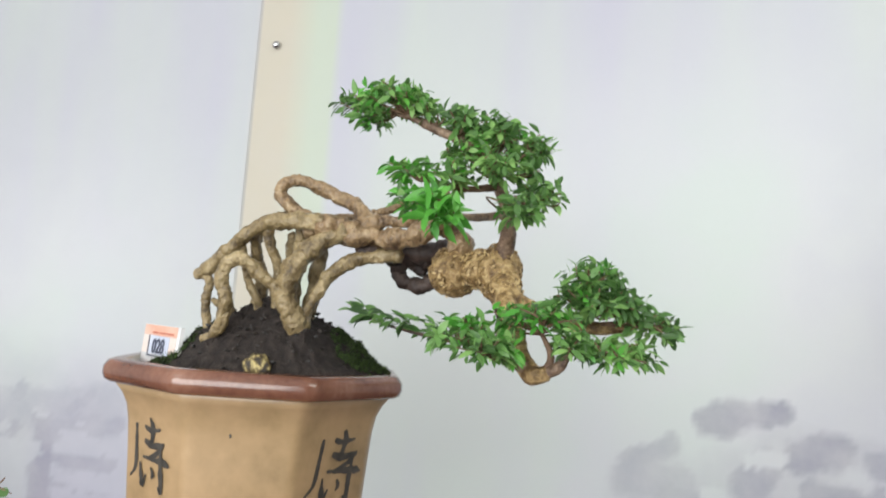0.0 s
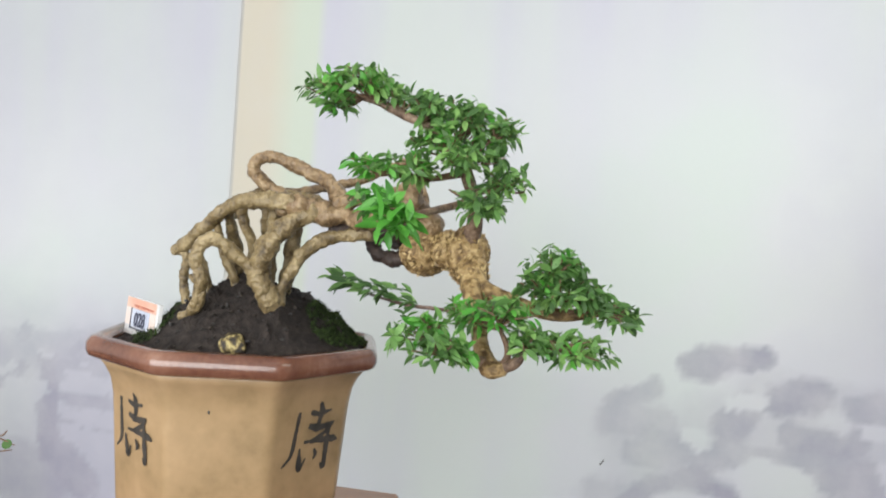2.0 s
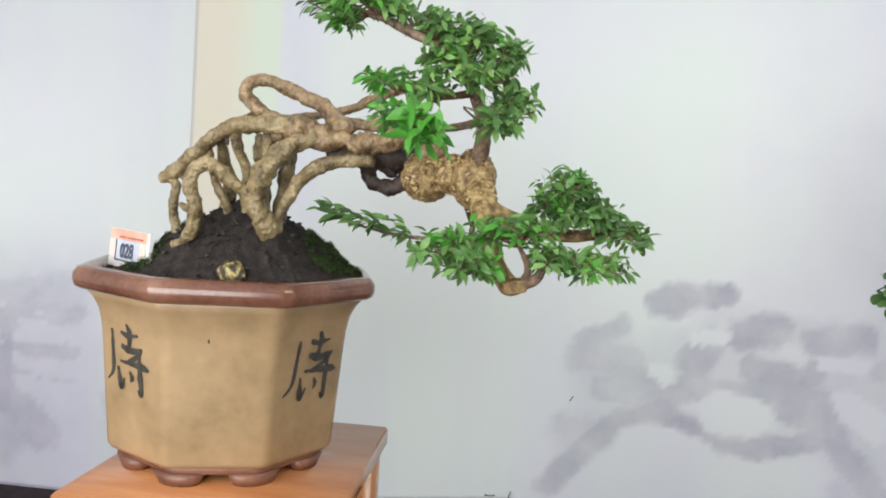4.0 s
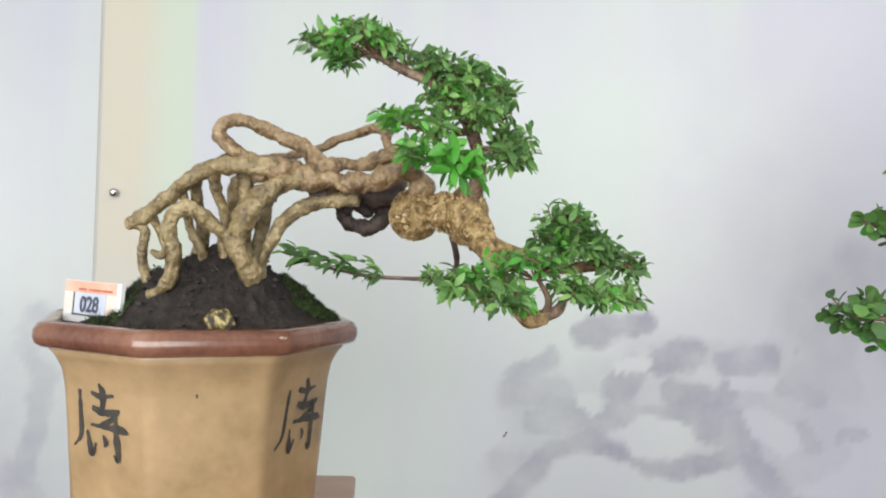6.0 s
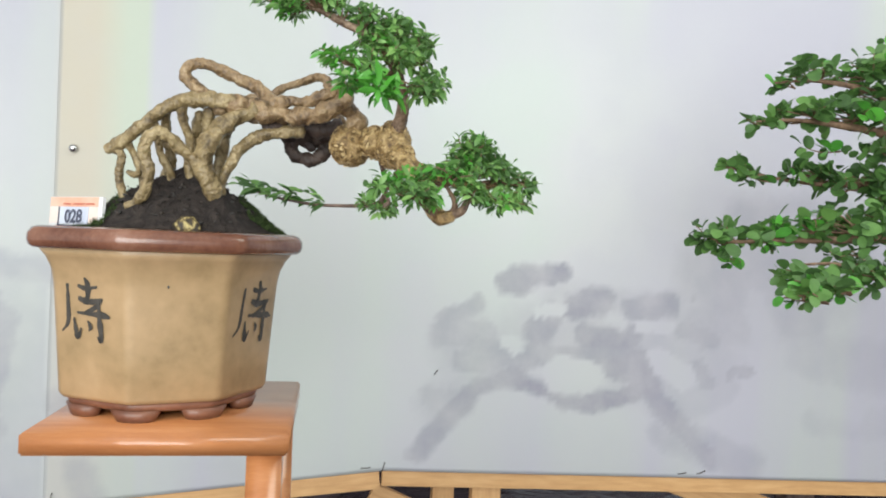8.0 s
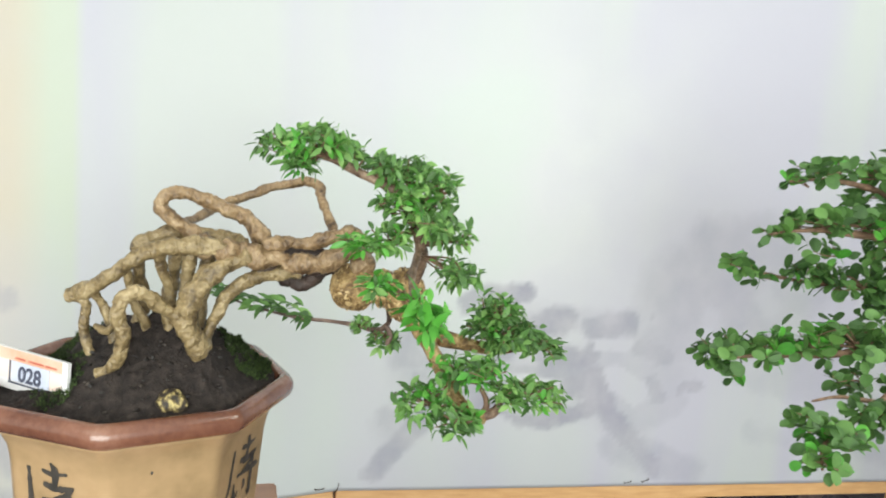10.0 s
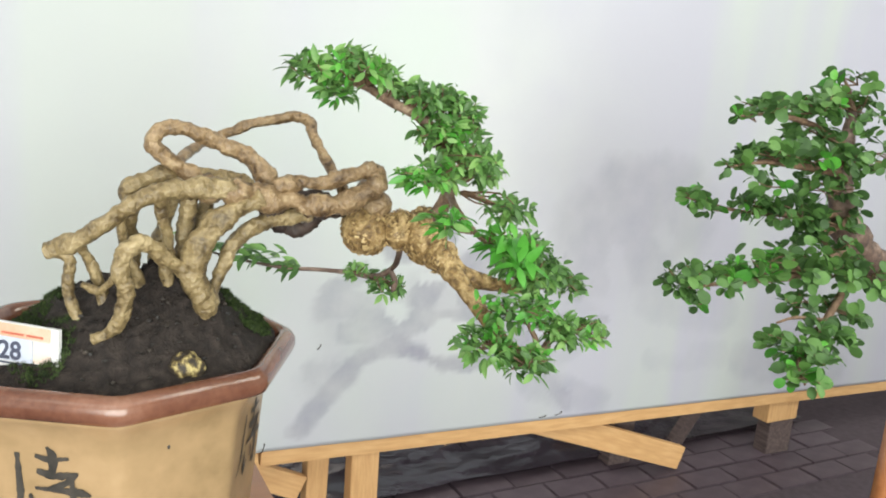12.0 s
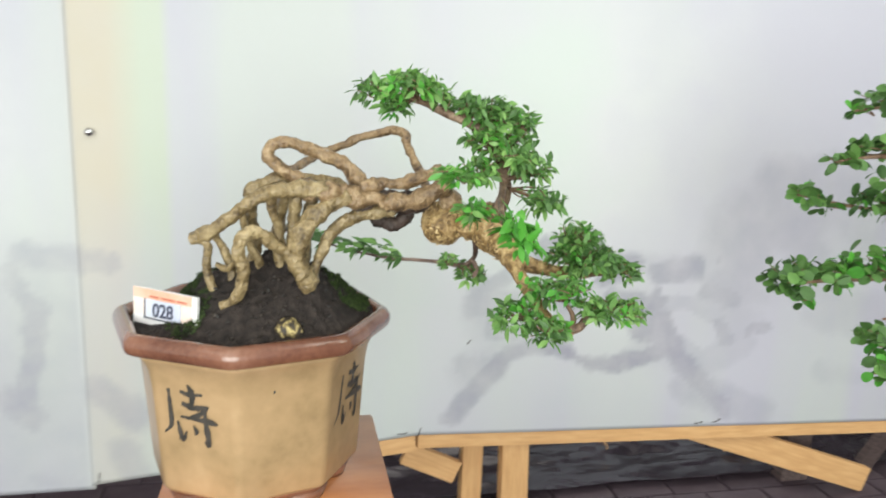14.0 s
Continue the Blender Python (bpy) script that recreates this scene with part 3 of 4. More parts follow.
part("rim", loft([(0.180, 0.9185), (0.192, 0.9195), (0.198, 0.923), (0.2005, 0.930), (0.2000, 0.939), (0.195, 0.9465), (0.187, 0.9495), (0.180, 0.946), (0.1770, 0.936), (0.1760, 0.925), (0.180, 0.9185)]), GLAZE, pot, "glossy brown glazed rim")
part("foot_band", loft([(0.11, 0.7110), (0.141, 0.7110), (0.137, 0.7015), (0.131, 0.6985), (0.11, 0.6985), (0.11, 0.7110)]), FOOT, pot, "dark brown foot band")
for k in range(8):
    c = pot_ring(0.115, 0.694, 0.0)[k * 5 + 2]
    a = math.atan2(c.y - POT_Y, c.x - POT_X)
    bm = bmesh.new()
    r = bmesh.ops.create_cone(bm, segments=14, radius1=0.023, radius2=0.031, depth=0.0160, cap_ends=True)
    for v in r["verts"]:
        v.co = Vector((v.co.x * 1.15, v.co.y * 0.75, v.co.z))
        v.co = Matrix.Rotation(a + math.pi / 2, 3, "Z") @ v.co + Vector((c.x, c.y, 0.6921))
    part("foot", bm, FOOT, pot, "scalloped dark brown foot")

for u, z in ((-0.0132, 0.8730),):
    ring = pot_ring(body_radius(z), z, 0.0)
    p0, p1 = ring[6 * 5 + 2], ring[7 * 5 + 2]
    along = (p1 - p0).normalized()
    bm = bmesh.new()
    lump(bm, (p0 + p1) / 2 + along * u, (0.0017, 0.0012, 0.0026), 0.3, 300, 10)
    part("glaze_pit", bm, INK, pot, "dark pinhole in the glaze")

# brush strokes of the character: rows of (across, up, half width), in units of the writing's width
STROKES = [
    [(0.15, 0.89, 0.022), (0.155, 0.60, 0.034), (0.15, 0.28, 0.032), (0.02, 0.12, 0.010)],
    [(0.51, 1.00, 0.020), (0.57, 0.86, 0.046), (0.55, 0.64, 0.034)],
    [(0.36, 0.87, 0.022), (0.52, 0.83, 0.036), (0.76, 0.86, 0.014)],
    [(0.37, 0.67, 0.034), (0.60, 0.62, 0.044), (0.86, 0.67, 0.020)],
    [(0.34, 0.44, 0.018), (0.62, 0.43, 0.034), (0.87, 0.42, 0.050), (1.00, 0.39, 0.012)],
    [(0.84, 0.66, 0.022), (0.70, 0.53, 0.034), (0.48, 0.44, 0.018)],
    [(0.78, 0.62, 0.022), (0.79, 0.36, 0.040), (0.82, 0.03, 0.036), (0.74, 0.08, 0.010)],
    [(0.28, 0.36, 0.014), (0.32, 0.15, 0.036), (0.36, 0.05, 0.034), (0.43, 0.20, 0.012)],
    [(0.56, 0.32, 0.012), (0.61, 0.23, 0.032), (0.58, 0.16, 0.010)],
]


def writing(face, width, left, base, slant):
    """Brush character on the flat side of the pot between corners face and face + 1."""
    made = bmesh.new()
    for level, stroke in enumerate(STROKES):
        rows = spline([(u, v, w, 0) for u, v, w in stroke], 8)
        prev = None
        for i, q in enumerate(rows):
            a, b = rows[max(i - 1, 0)], rows[min(i + 1, len(rows) - 1)]
            d = Vector((b[0] - a[0], b[1] - a[1])).normalized()
            nrm = Vector((-d.y, d.x)) * q[2] * 1.15 * (1 + 0.45 * noise.noise((q[0] * 17, q[1] * 17, face)))
            pair = []
            for s in (1, -1):
                u, v = q[0] + nrm.x * s, q[1] + nrm.y * s
                z = base + v * width
                ring = pot_ring(body_radius(z), z, 0.0)
                p0, p1 = ring[face * 5 + 2], ring[((face + 1) % 8) * 5 + 2]
                along = (p1 - p0).normalized()
                mid = (p0 + p1) / 2 + along * (left + (u + slant * v) * width)
                out = Vector((along.y, -along.x, 0))
                pair.append(made.verts.new(mid + out * (0.0006 + 0.00015 * level)))
            if prev:
                made.faces.new((prev[0], prev[1], pair[1], pair[0]))
            prev = pair
    return made


part("brush_writing", writing(5, 0.086, -0.051, 0.795, 0.0), INK, pot, "black brush-written character", smooth=False)
part("brush_writing", writing(7, 0.090, -0.046, 0.790, 0.14), INK, pot, "black brush-written character", smooth=False)


# ---- soil, moss, stone, card ----
def soil_z(x, y):
    r = math.hypot(x / (0.140 if x > 0 else 0.122), (y - 0.055) / (0.125 if y < 0.055 else 0.120))
    lumps = 0.016 * noise.noise((x * 24, y * 24, 3)) + 0.010 * noise.noise((x * 75, y * 75, 7))
    return 0.936 + 0.074 * math.exp(-r ** 4) + 0.026 * math.exp(-(((x - 0.020) / 0.050) ** 2 + ((y - 0.015) / 0.050) ** 2)) + 0.020 * math.exp(-(((x - 0.072) / 0.036) ** 2 + ((y + 0.030) / 0.034) ** 2)) + 0.010 * math.exp(-(((x + 0.050) / 0.030) ** 2 + ((y + 0.030) / 0.030) ** 2)) + lumps * (0.35 + 0.65 * math.exp(-r ** 4)) + 0.004 * noise.noise((x * 190, y * 190, 2))


bm = bmesh.new()
rings = []
for j in range(64):
    ring = []
    for p in pot_ring(0.1785 * (j + 0.3) / 63.3, 0, 0.16, 16):
        ring.append(bm.verts.new((p.x, p.y, soil_z(p.x, p.y) if j < 63 else 0.928)))
    rings.append(ring)
for ra, rb in zip(rings, rings[1:]):
    for k in range(len(ra)):
        bm.faces.new((ra[k], ra[(k + 1) % len(ra)], rb[(k + 1) % len(rb)], rb[k]))
bm.faces.new(rings[0])
whole("soil", bm, SOIL, "dark damp soil mounded in the pot", "soil")

rng = random.Random(7)

bm = bmesh.new()
for _ in range(420):
    a, q = rng.uniform(0, 6.28), math.sqrt(rng.random())
    x, y = 0.15 * q * math.cos(a) - 0.009, 0.060 + 0.15 * q * math.sin(a)
    if x < -0.065 and y < 0.035:
        continue
    g = rng.uniform(0.0010, 0.0030)
    r = bmesh.ops.create_icosphere(bm, subdivisions=1, radius=g)
    for v in r["verts"]:
        v.co = Vector((v.co.x * 1.3 + x, v.co.y + y, v.co.z * 0.8 + soil_z(x, y) + g * 0.2)) + Vector((rng.gauss(0, 1), rng.gauss(0, 1), rng.gauss(0, 1))) * g * 0.22
whole("soil_grit", bm, GRIT, "dark crumbs of soil on the mound", "soil", kind="stuff", smooth=False)


def moss_patch(cx, cy, rx, ry, n, label):
    """Tufts of short moss on the soil."""
    verts, faces = [], []
    for _ in range(n):
        a, q = rng.uniform(0, 6.28), math.sqrt(rng.random())
        x, y = cx + rx * q * math.cos(a), cy + ry * q * math.sin(a)
        z = soil_z(x, y)
        for _ in range(4):
            d = Vector((rng.gauss(0, 1), rng.gauss(0, 1), rng.uniform(0.8, 2))).normalized() * rng.uniform(0.004, 0.0085)
            s = d.cross(Vector((rng.random(), rng.random(), rng.random()))).normalized() * 0.0011
            b = Vector((x + rng.uniform(-0.002, 0.002), y + rng.uniform(-0.002, 0.002), z - 0.002))
            i = len(verts)
            verts += [tuple(b - s), tuple(b + s), tuple(b + d)]
            faces.append((i, i + 1, i + 2))
    me = bpy.data.meshes.new("moss")
    me.from_pydata(verts, [], faces)
    me.materials.append(MOSS)
    return tagged(new("moss", me), label, "moss", kind="stuff")


moss_patch(0.122, 0.080, 0.036, 0.085, 2000, "green moss over the soil beside the rim")
moss_patch(-0.118, 0.095, 0.055, 0.075, 2600, "green moss over the soil behind the roots")
moss_patch(0.0, 0.188, 0.09, 0.030, 1100, "green moss at the back of the pot")

moss_patch(-0.095, -0.020, 0.030, 0.040, 300, "thin dark moss on the soil beside the card")

bm = bmesh.new()
lump(bm, (0.037, -0.076, 0.953), (0.018, 0.014, 0.017), 0.30, 50, 26)
whole("stone", bm, STONE, "small yellow speckled stone half sunk in soil", "stone")

card = thing("number_card", (-0.1295, -0.0095, 0.9410), "small white and orange number card standing beside the rim", "card")
c0, cx, cz = Vector((-0.1295, -0.0095, 0.9410)), Vector((0.0935, -0.0765, 0.0)).normalized(), Vector((0.02, 0.09, 0.99)).normalized()
cn = cx.cross(cz).normalized()


def card_panel(u0, u1, v0, v1, lift, thick=0.0012):
    bm = bmesh.new()
    vs = [bm.verts.new(c0 + cx * u + cz * v + cn * w) for w in (lift, lift - thick) for u, v in ((u0, v0), (u1, v0), (u1, v1), (u0, v1))]
    for f in ((0, 1, 2, 3), (7, 6, 5, 4), (0, 4, 5, 1), (1, 5, 6, 2), (2, 6, 7, 3), (3, 7, 4, 0)):
        bm.faces.new([vs[i] for i in f])
    return bm


front = part("front_panel", card_panel(-0.0605, 0.0605, 0.0000, 0.0508, 0.0, 0.005), CARD, card, smooth=False)
part("orange_band", card_panel(-0.0593, 0.0520, 0.0367, 0.0502, 0.0008, 0.0006), CARD_ORANGE, front, "orange printed band", smooth=False)
part("orange_band", card_panel(-0.0593, -0.0351, 0.0130, 0.0362, 0.0008, 0.0006), CARD_PEACH, front, "faded peach printed border", smooth=False)
part("number_field", card_panel(-0.0345, 0.0315, 0.0119, 0.0362, 0.0010, 0.0006), CARD_BLUE, front, "pale blue printed field", smooth=False)
part("orange_band", card_panel(0.0321, 0.0520, 0.0130, 0.0362, 0.0008, 0.0006), CARD_PEACH, front, "faded peach printed border", smooth=False)
part("printed_line", card_panel(-0.0387, 0.0436, 0.0086, 0.0106, 0.0018, 0.0006), PRINT, front, smooth=False)
part("printed_line", card_panel(-0.0375, -0.0355, 0.0108, 0.0362, 0.0018, 0.0006), PRINT, front, smooth=False)
for u0, u1 in ((-0.027, -0.010), (-0.004, 0.022), (0.025, 0.044)):
    part("printed_line", card_panel(u0, u1, 0.0394, 0.0416, 0.0018, 0.0006), CARD_RED, front, "faded red line of print", smooth=False)
text = bpy.data.curves.new("number", "FONT")
text.body, text.size, text.align_x, text.extrude = "028", 0.0262, "CENTER", 0.0002
text.offset = 0.0006
text.materials.append(PRINT)
number = new("number", text)
m = Matrix((cx, cz, cn)).transposed().to_4x4()
m.translation = c0 - cx * 0.001 + cz * 0.0140 + cn * 0.0022
bpy.context.view_layer.update()
number.parent = front
number.matrix_parent_inverse = front.matrix_world.inverted()
number.matrix_basis = m
tagged(number, "dark printed number")


# ---- leaves ----
def leaf_template(length, width, fold, droop, blunt):
    """A folded leaf along +y with its face to +z, as vertices and faces."""
    rows = [(0.0, 0.06), (0.18, 0.62 if not blunt else 0.72), (0.45, 1.0), (0.72, 0.80 if not blunt else 1.0), (0.9, 0.34 if not blunt else 0.7), (1.0, 0.02 if not blunt else 0.25)]
    vs, fs = [], []
    for t, w in rows:
        z = -droop * length * t * t
        x = 0.5 * width * w
        vs += [(-x, t * length, z + fold * x), (0, t * length, z), (x, t * length, z + fold * x)]
    for i in range(len(rows) - 1):
        a = i * 3
        fs += [(a, a + 1, a + 4, a + 3), (a + 1, a + 2, a + 5, a + 4)]
    return vs, fs


class Foliage:
    """Gathers leaves for one tree: the first 300 become objects, the others one joined part."""

    def __init__(self, tree, templates, mats, limit=300):
        self.tree, self.limit = tree, limit
        self.kinds = []
        for vs, fs in templates:
            for mat in mats:
                me = bpy.data.meshes.new("leaf")
                me.from_pydata(vs, [], fs)
                me.materials.append(mat)
                me.shade_smooth()
                self.kinds.append((me, np.array(vs), fs))
        self.nm = len(mats)
        self.items = []

    def add(self, m, shape, mat):
        self.items.append((m, shape * self.nm + mat))

    def build(self):
        self.items.sort(key=lambda it: it[0].translation.y)
        step = max(1, len(self.items) // self.limit)
        single = set(list(range(0, len(self.items), step))[: self.limit])
        inv = self.tree.matrix_world.inverted()
        joined = {}
        for i, (m, k) in enumerate(self.items):
            if i in single:
                ob = new("leaf", self.kinds[k][0])
                ob.parent = self.tree
                ob.matrix_parent_inverse = inv
                ob.matrix_basis = m
            else:
                joined.setdefault(k % self.nm, []).append((m, k))
        for mat, rows in joined.items():
            verts, faces, base = [], [], 0
            for m, k in rows:
                me, vs, fs = self.kinds[k]
                a = np.array(m)
                verts.append(vs @ a[:3, :3].T + a[:3, 3])
                faces += [[j + base for j in f] for f in fs]
                base += len(vs)
            me = bpy.data.meshes.new("foliage")
            me.from_pydata(np.concatenate(verts).tolist(), [], faces)
            me.materials.append(self.kinds[mat][0].materials[0])
            me.shade_smooth()
            ob = new("foliage", me)
            ob.parent = self.tree
            ob.matrix_parent_inverse = inv
            tagged(ob, kind="stuff")


def leaf_pose(place, heading, face, size, roll):
    y = heading.normalized()
    z = (face - y * face.dot(y))
    z = z.normalized() if z.length > 1e-4 else y.orthogonal().normalized()
    x = y.cross(z)
    m = Matrix((x, y, z)).transposed().to_4x4() @ Matrix.Rotation(roll, 4, "Y") @ Matrix.Scale(size, 4)
    m.translation = place
    return m


def sprig(fol, rg, base, heading, n, size, mat, shapes, lean=0.75):
    """A shoot of n leaves set round its end."""
    d = heading.normalized()
    o = d.orthogonal().normalized()
    for i in range(n):
        a = i * 2.4 + rg.uniform(-0.4, 0.4)
        side = (Matrix.Rotation(a, 3, d) @ o)
        h = (d * (1 - lean * rg.uniform(0.6, 1.15)) + side * lean).normalized()
        h.z -= rg.uniform(-0.1, 0.25)
        at = base - d * size * 0.9 * (n - 1 - i) / n + side * 0.0012
        fol.add(leaf_pose(at, h, Vector((rg.gauss(0, 0.5), rg.gauss(0, 0.5) - 0.15, 1.0)), rg.uniform(0.6, 1.15), rg.uniform(-0.7, 0.7)), rg.randrange(shapes), mat)


def pad(fol, twigs, rg, centre, radii, tips, root, size, mat=0, shapes=2, leaves=(5, 8), up=0.5, young=0.0, twig_r=0.0014):
    """A cushion of shoots in an ellipsoid, each on a fine twig from root."""
    c, root = Vector(centre), Vector(root)
    tips = int(tips * 1.5)
    for i in range(tips):
        z = rg.uniform(-0.75, 1.0)
        a = rg.uniform(0, 6.283)
        q = rg.uniform(0.55, 1.05)
        s = math.sqrt(max(0, 1 - z * z)) if z < 0.9 else 0.4
        d = Vector((s * math.cos(a) * radii[0], s * math.sin(a) * radii[1], z * radii[2])) * q
        d *= 1 + 0.35 * noise.noise((c + d) * 28)
        tip = c + d
        head = Vector((d.x / radii[0], d.y / radii[1], d.z / radii[2] * 0.6 + up))
        sprig(fol, rg, tip, head, rg.randint(*leaves), size, 1 if rg.random() < young else mat, shapes)
        mid = root.lerp(tip, 0.5) + Vector((rg.gauss(0, 1), rg.gauss(0, 1), rg.gauss(0, 1))) * 0.10 * (tip - root).length
        if i % 2 == 0:
            tube(twigs, [(*root, twig_r), (*mid, twig_r * 0.75), (*tip, twig_r * 0.45)], 5, 4, 0.1)


# ---- the exhibited bonsai ----
bonsai = thing("bonsai_tree", (0.02, 0.0, 0.99), "leaning bonsai with exposed looping roots planted in the pot", "bonsai tree")
bpy.context.view_layer.update()
ROOTS = [
    [(-0.090, 0.004, 1.062, 0.0082), (-0.079, -0.002, 1.068, 0.0092), (-0.058, -0.014, 1.081, 0.0088), (-0.036, -0.023, 1.098, 0.0088), (-0.016, -0.028, 1.114, 0.0088), (0.006, -0.032, 1.129, 0.0092), (0.031, -0.035, 1.135, 0.0105), (0.060, -0.034, 1.137, 0.0120), (0.090, -0.030, 1.134, 0.0120)],
    [(-0.080, 0.000, 1.063, 0.0075), (-0.070, -0.004, 1.056, 0.0066), (-0.071, -0.004, 1.042, 0.0062), (-0.072, -0.004, 1.026, 0.0064), (-0.069, -0.006, 1.009, 0.0066), (-0.063, -0.010, 0.992, 0.0066), (-0.056, -0.013, 0.972, 0.0066)],
    [(-0.050, -0.044, 0.980, 0.0066), (-0.036, -0.048, 0.987, 0.0074), (-0.026, -0.051, 1.002, 0.0080), (-0.021, -0.055, 1.020, 0.0085), (-0.021, -0.058, 1.037, 0.0090), (-0.026, -0.060, 1.054, 0.0092), (-0.024, -0.060, 1.071, 0.0088), (-0.012, -0.058, 1.083, 0.0084), (0.003, -0.052, 1.080, 0.0084), (0.017, -0.046, 1.067, 0.0086), (0.031, -0.041, 1.054, 0.0090), (0.046, -0.038, 1.040, 0.0105), (0.057, -0.034, 1.022, 0.0125), (0.064, -0.028, 1.002, 0.0130), (0.065, -0.026, 0.975, 0.0120)],
    [(0.066, -0.022, 0.985, 0.0120), (0.067, -0.021, 1.009, 0.0110), (0.075, -0.020, 1.028, 0.0088), (0.084, -0.016, 1.048, 0.0082), (0.093, -0.012, 1.068, 0.0084), (0.108, -0.008, 1.084, 0.0088), (0.127, -0.007, 1.094, 0.0092), (0.149, -0.006, 1.099, 0.0100), (0.185, -0.002, 1.105, 0.0110)],
    [(0.050, -0.024, 1.030, 0.0105), (0.049, -0.032, 1.046, 0.0130), (0.053, -0.035, 1.068, 0.0142), (0.062, -0.034, 1.088, 0.0138), (0.078, -0.033, 1.104, 0.0126), (0.097, -0.032, 1.117, 0.0120), (0.118, -0.030, 1.128, 0.0118)],
    [(0.050, 0.000, 1.128, 0.0110), (0.046, 0.006, 1.090, 0.0100), (0.042, 0.008, 1.040, 0.0105), (0.040, 0.010, 0.985, 0.0120)],
    [(-0.006, -0.024, 1.122, 0.0065), (-0.012, 0.006, 1.092, 0.0070), (-0.006, 0.018, 1.060, 0.0078), (-0.014, 0.022, 1.020, 0.0085), (-0.016, 0.024, 0.985, 0.0095)],
    [(0.034, 0.010, 1.124, 0.0090), (0.026, 0.034, 1.080, 0.0090), (0.020, 0.040, 1.030, 0.0095), (0.014, 0.040, 0.985, 0.0110)],
    [(-0.062, -0.010, 1.074, 0.0062), (-0.050, -0.002, 1.050, 0.0058), (-0.040, 0.000, 1.020, 0.0058), (-0.032, -0.004, 0.985, 0.0066)],
    [(0.072, 0.020, 1.118, 0.0090), (0.064, 0.030, 1.070, 0.0092), (0.056, 0.024, 0.985, 0.0110)],
    [(0.018, -0.030, 1.130, 0.0068), (0.016, -0.024, 1.108, 0.0068), (0.026, -0.010, 1.076, 0.0066), (0.026, -0.006, 1.040, 0.0074), (0.030, -0.010, 1.000, 0.0080)],
    [(-0.026, -0.046, 1.050, 0.0040), (-0.036, -0.034, 1.034, 0.0042), (-0.044, -0.024, 1.026, 0.0042), (-0.058, -0.012, 1.030, 0.0040)],
    [(-0.022, -0.020, 1.106, 0.0050), (-0.016, -0.006, 1.060, 0.0052), (-0.002, 0.002, 1.030, 0.0060), (0.006, 0.004, 0.995, 0.0070)],
    [(-0.014, 0.006, 1.112, 0.0060), (-0.012, 0.010, 1.130, 0.0078), (0.012, 0.014, 1.140, 0.0085), (0.044, 0.012, 1.146, 0.0095), (0.080, 0.006, 1.142, 0.0105), (0.116, 0.000, 1.134, 0.0110)],
]
for r in ROOTS:
    bm = bmesh.new()
    tube(bm, r, 22, 18, 0.38, 56)
    part("root", bm, ROOT, bonsai)
bm = bmesh.new()
tube(bm, [(0.060, 0.006, 1.140, 0.0100), (0.041, 0.007, 1.152, 0.0092), (0.024, 0.008, 1.164, 0.0084), (0.011, 0.008, 1.179, 0.0082), (0.019, 0.008, 1.193, 0.0082), (0.039, 0.008, 1.196, 0.0084), (0.058, 0.011, 1.190, 0.0084), (0.076, 0.014, 1.183, 0.0084), (0.095, 0.015, 1.176, 0.0086), (0.114, 0.014, 1.167, 0.0090), (0.129, 0.010, 1.153, 0.0096), (0.141, 0.002, 1.136, 0.0105)], 20, 16, 0.34)
part("root_loop", bm, BARK, bonsai, "bare root bent into a loop")
bm = bmesh.new()
tube(bm, [(0.036, 0.050, 1.150, 0.0060), (0.062, 0.100, 1.160, 0.0062), (0.092, 0.140, 1.172, 0.0062), (0.120, 0.154, 1.182, 0.0062), (0.150, 0.146, 1.197, 0.0062), (0.182, 0.130, 1.206, 0.0064), (0.200, 0.120, 1.211, 0.0066), (0.214, 0.111, 1.206, 0.0068), (0.219, 0.104, 1.190, 0.0062), (0.225, 0.090, 1.172, 0.0062), (0.235, 0.068, 1.148, 0.0062), (0.240, 0.040, 1.128, 0.0070)], 18, 16, 0.38)
part("root_loop", bm, BARK, bonsai, "bare root arching behind the trunk")

bm = bmesh.new()
tube(bm, [(0.080, -0.030, 1.130, 0.0110), (0.106, -0.030, 1.134, 0.0122), (0.122, -0.026, 1.128, 0.0112), (0.134, -0.028, 1.122, 0.0128), (0.157, -0.029, 1.125, 0.0108), (0.172, -0.036, 1.119, 0.0120), (0.190, -0.041, 1.122, 0.0100), (0.209, -0.046, 1.124, 0.0116), (0.232, -0.053, 1.137, 0.0106), (0.247, -0.055, 1.151, 0.0115), (0.240, -0.046, 1.164, 0.0100), (0.220, -0.035, 1.155, 0.0092), (0.194, -0.026, 1.145, 0.0080), (0.166, -0.022, 1.144, 0.0090), (0.138, -0.018, 1.137, 0.0095)], 22, 14, 0.42, 62)
tube(bm, [(0.060, -0.016, 1.132, 0.0130), (0.090, -0.008, 1.130, 0.0125), (0.125, -0.004, 1.122, 0.0120), (0.160, -0.006, 1.122, 0.0115)], 20, 14, 0.40, 58)
tube(bm, [(0.240, -0.030, 1.142, 0.0120), (0.256, -0.024, 1.132, 0.0140), (0.262, -0.018, 1.116, 0.0160), (0.260, -0.012, 1.100, 0.0175)], 16, 10, 0.3)
part("trunk", bm, BARK, bonsai)
# dark root; its upper rows put the shade under the trunk into colour
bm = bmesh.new()
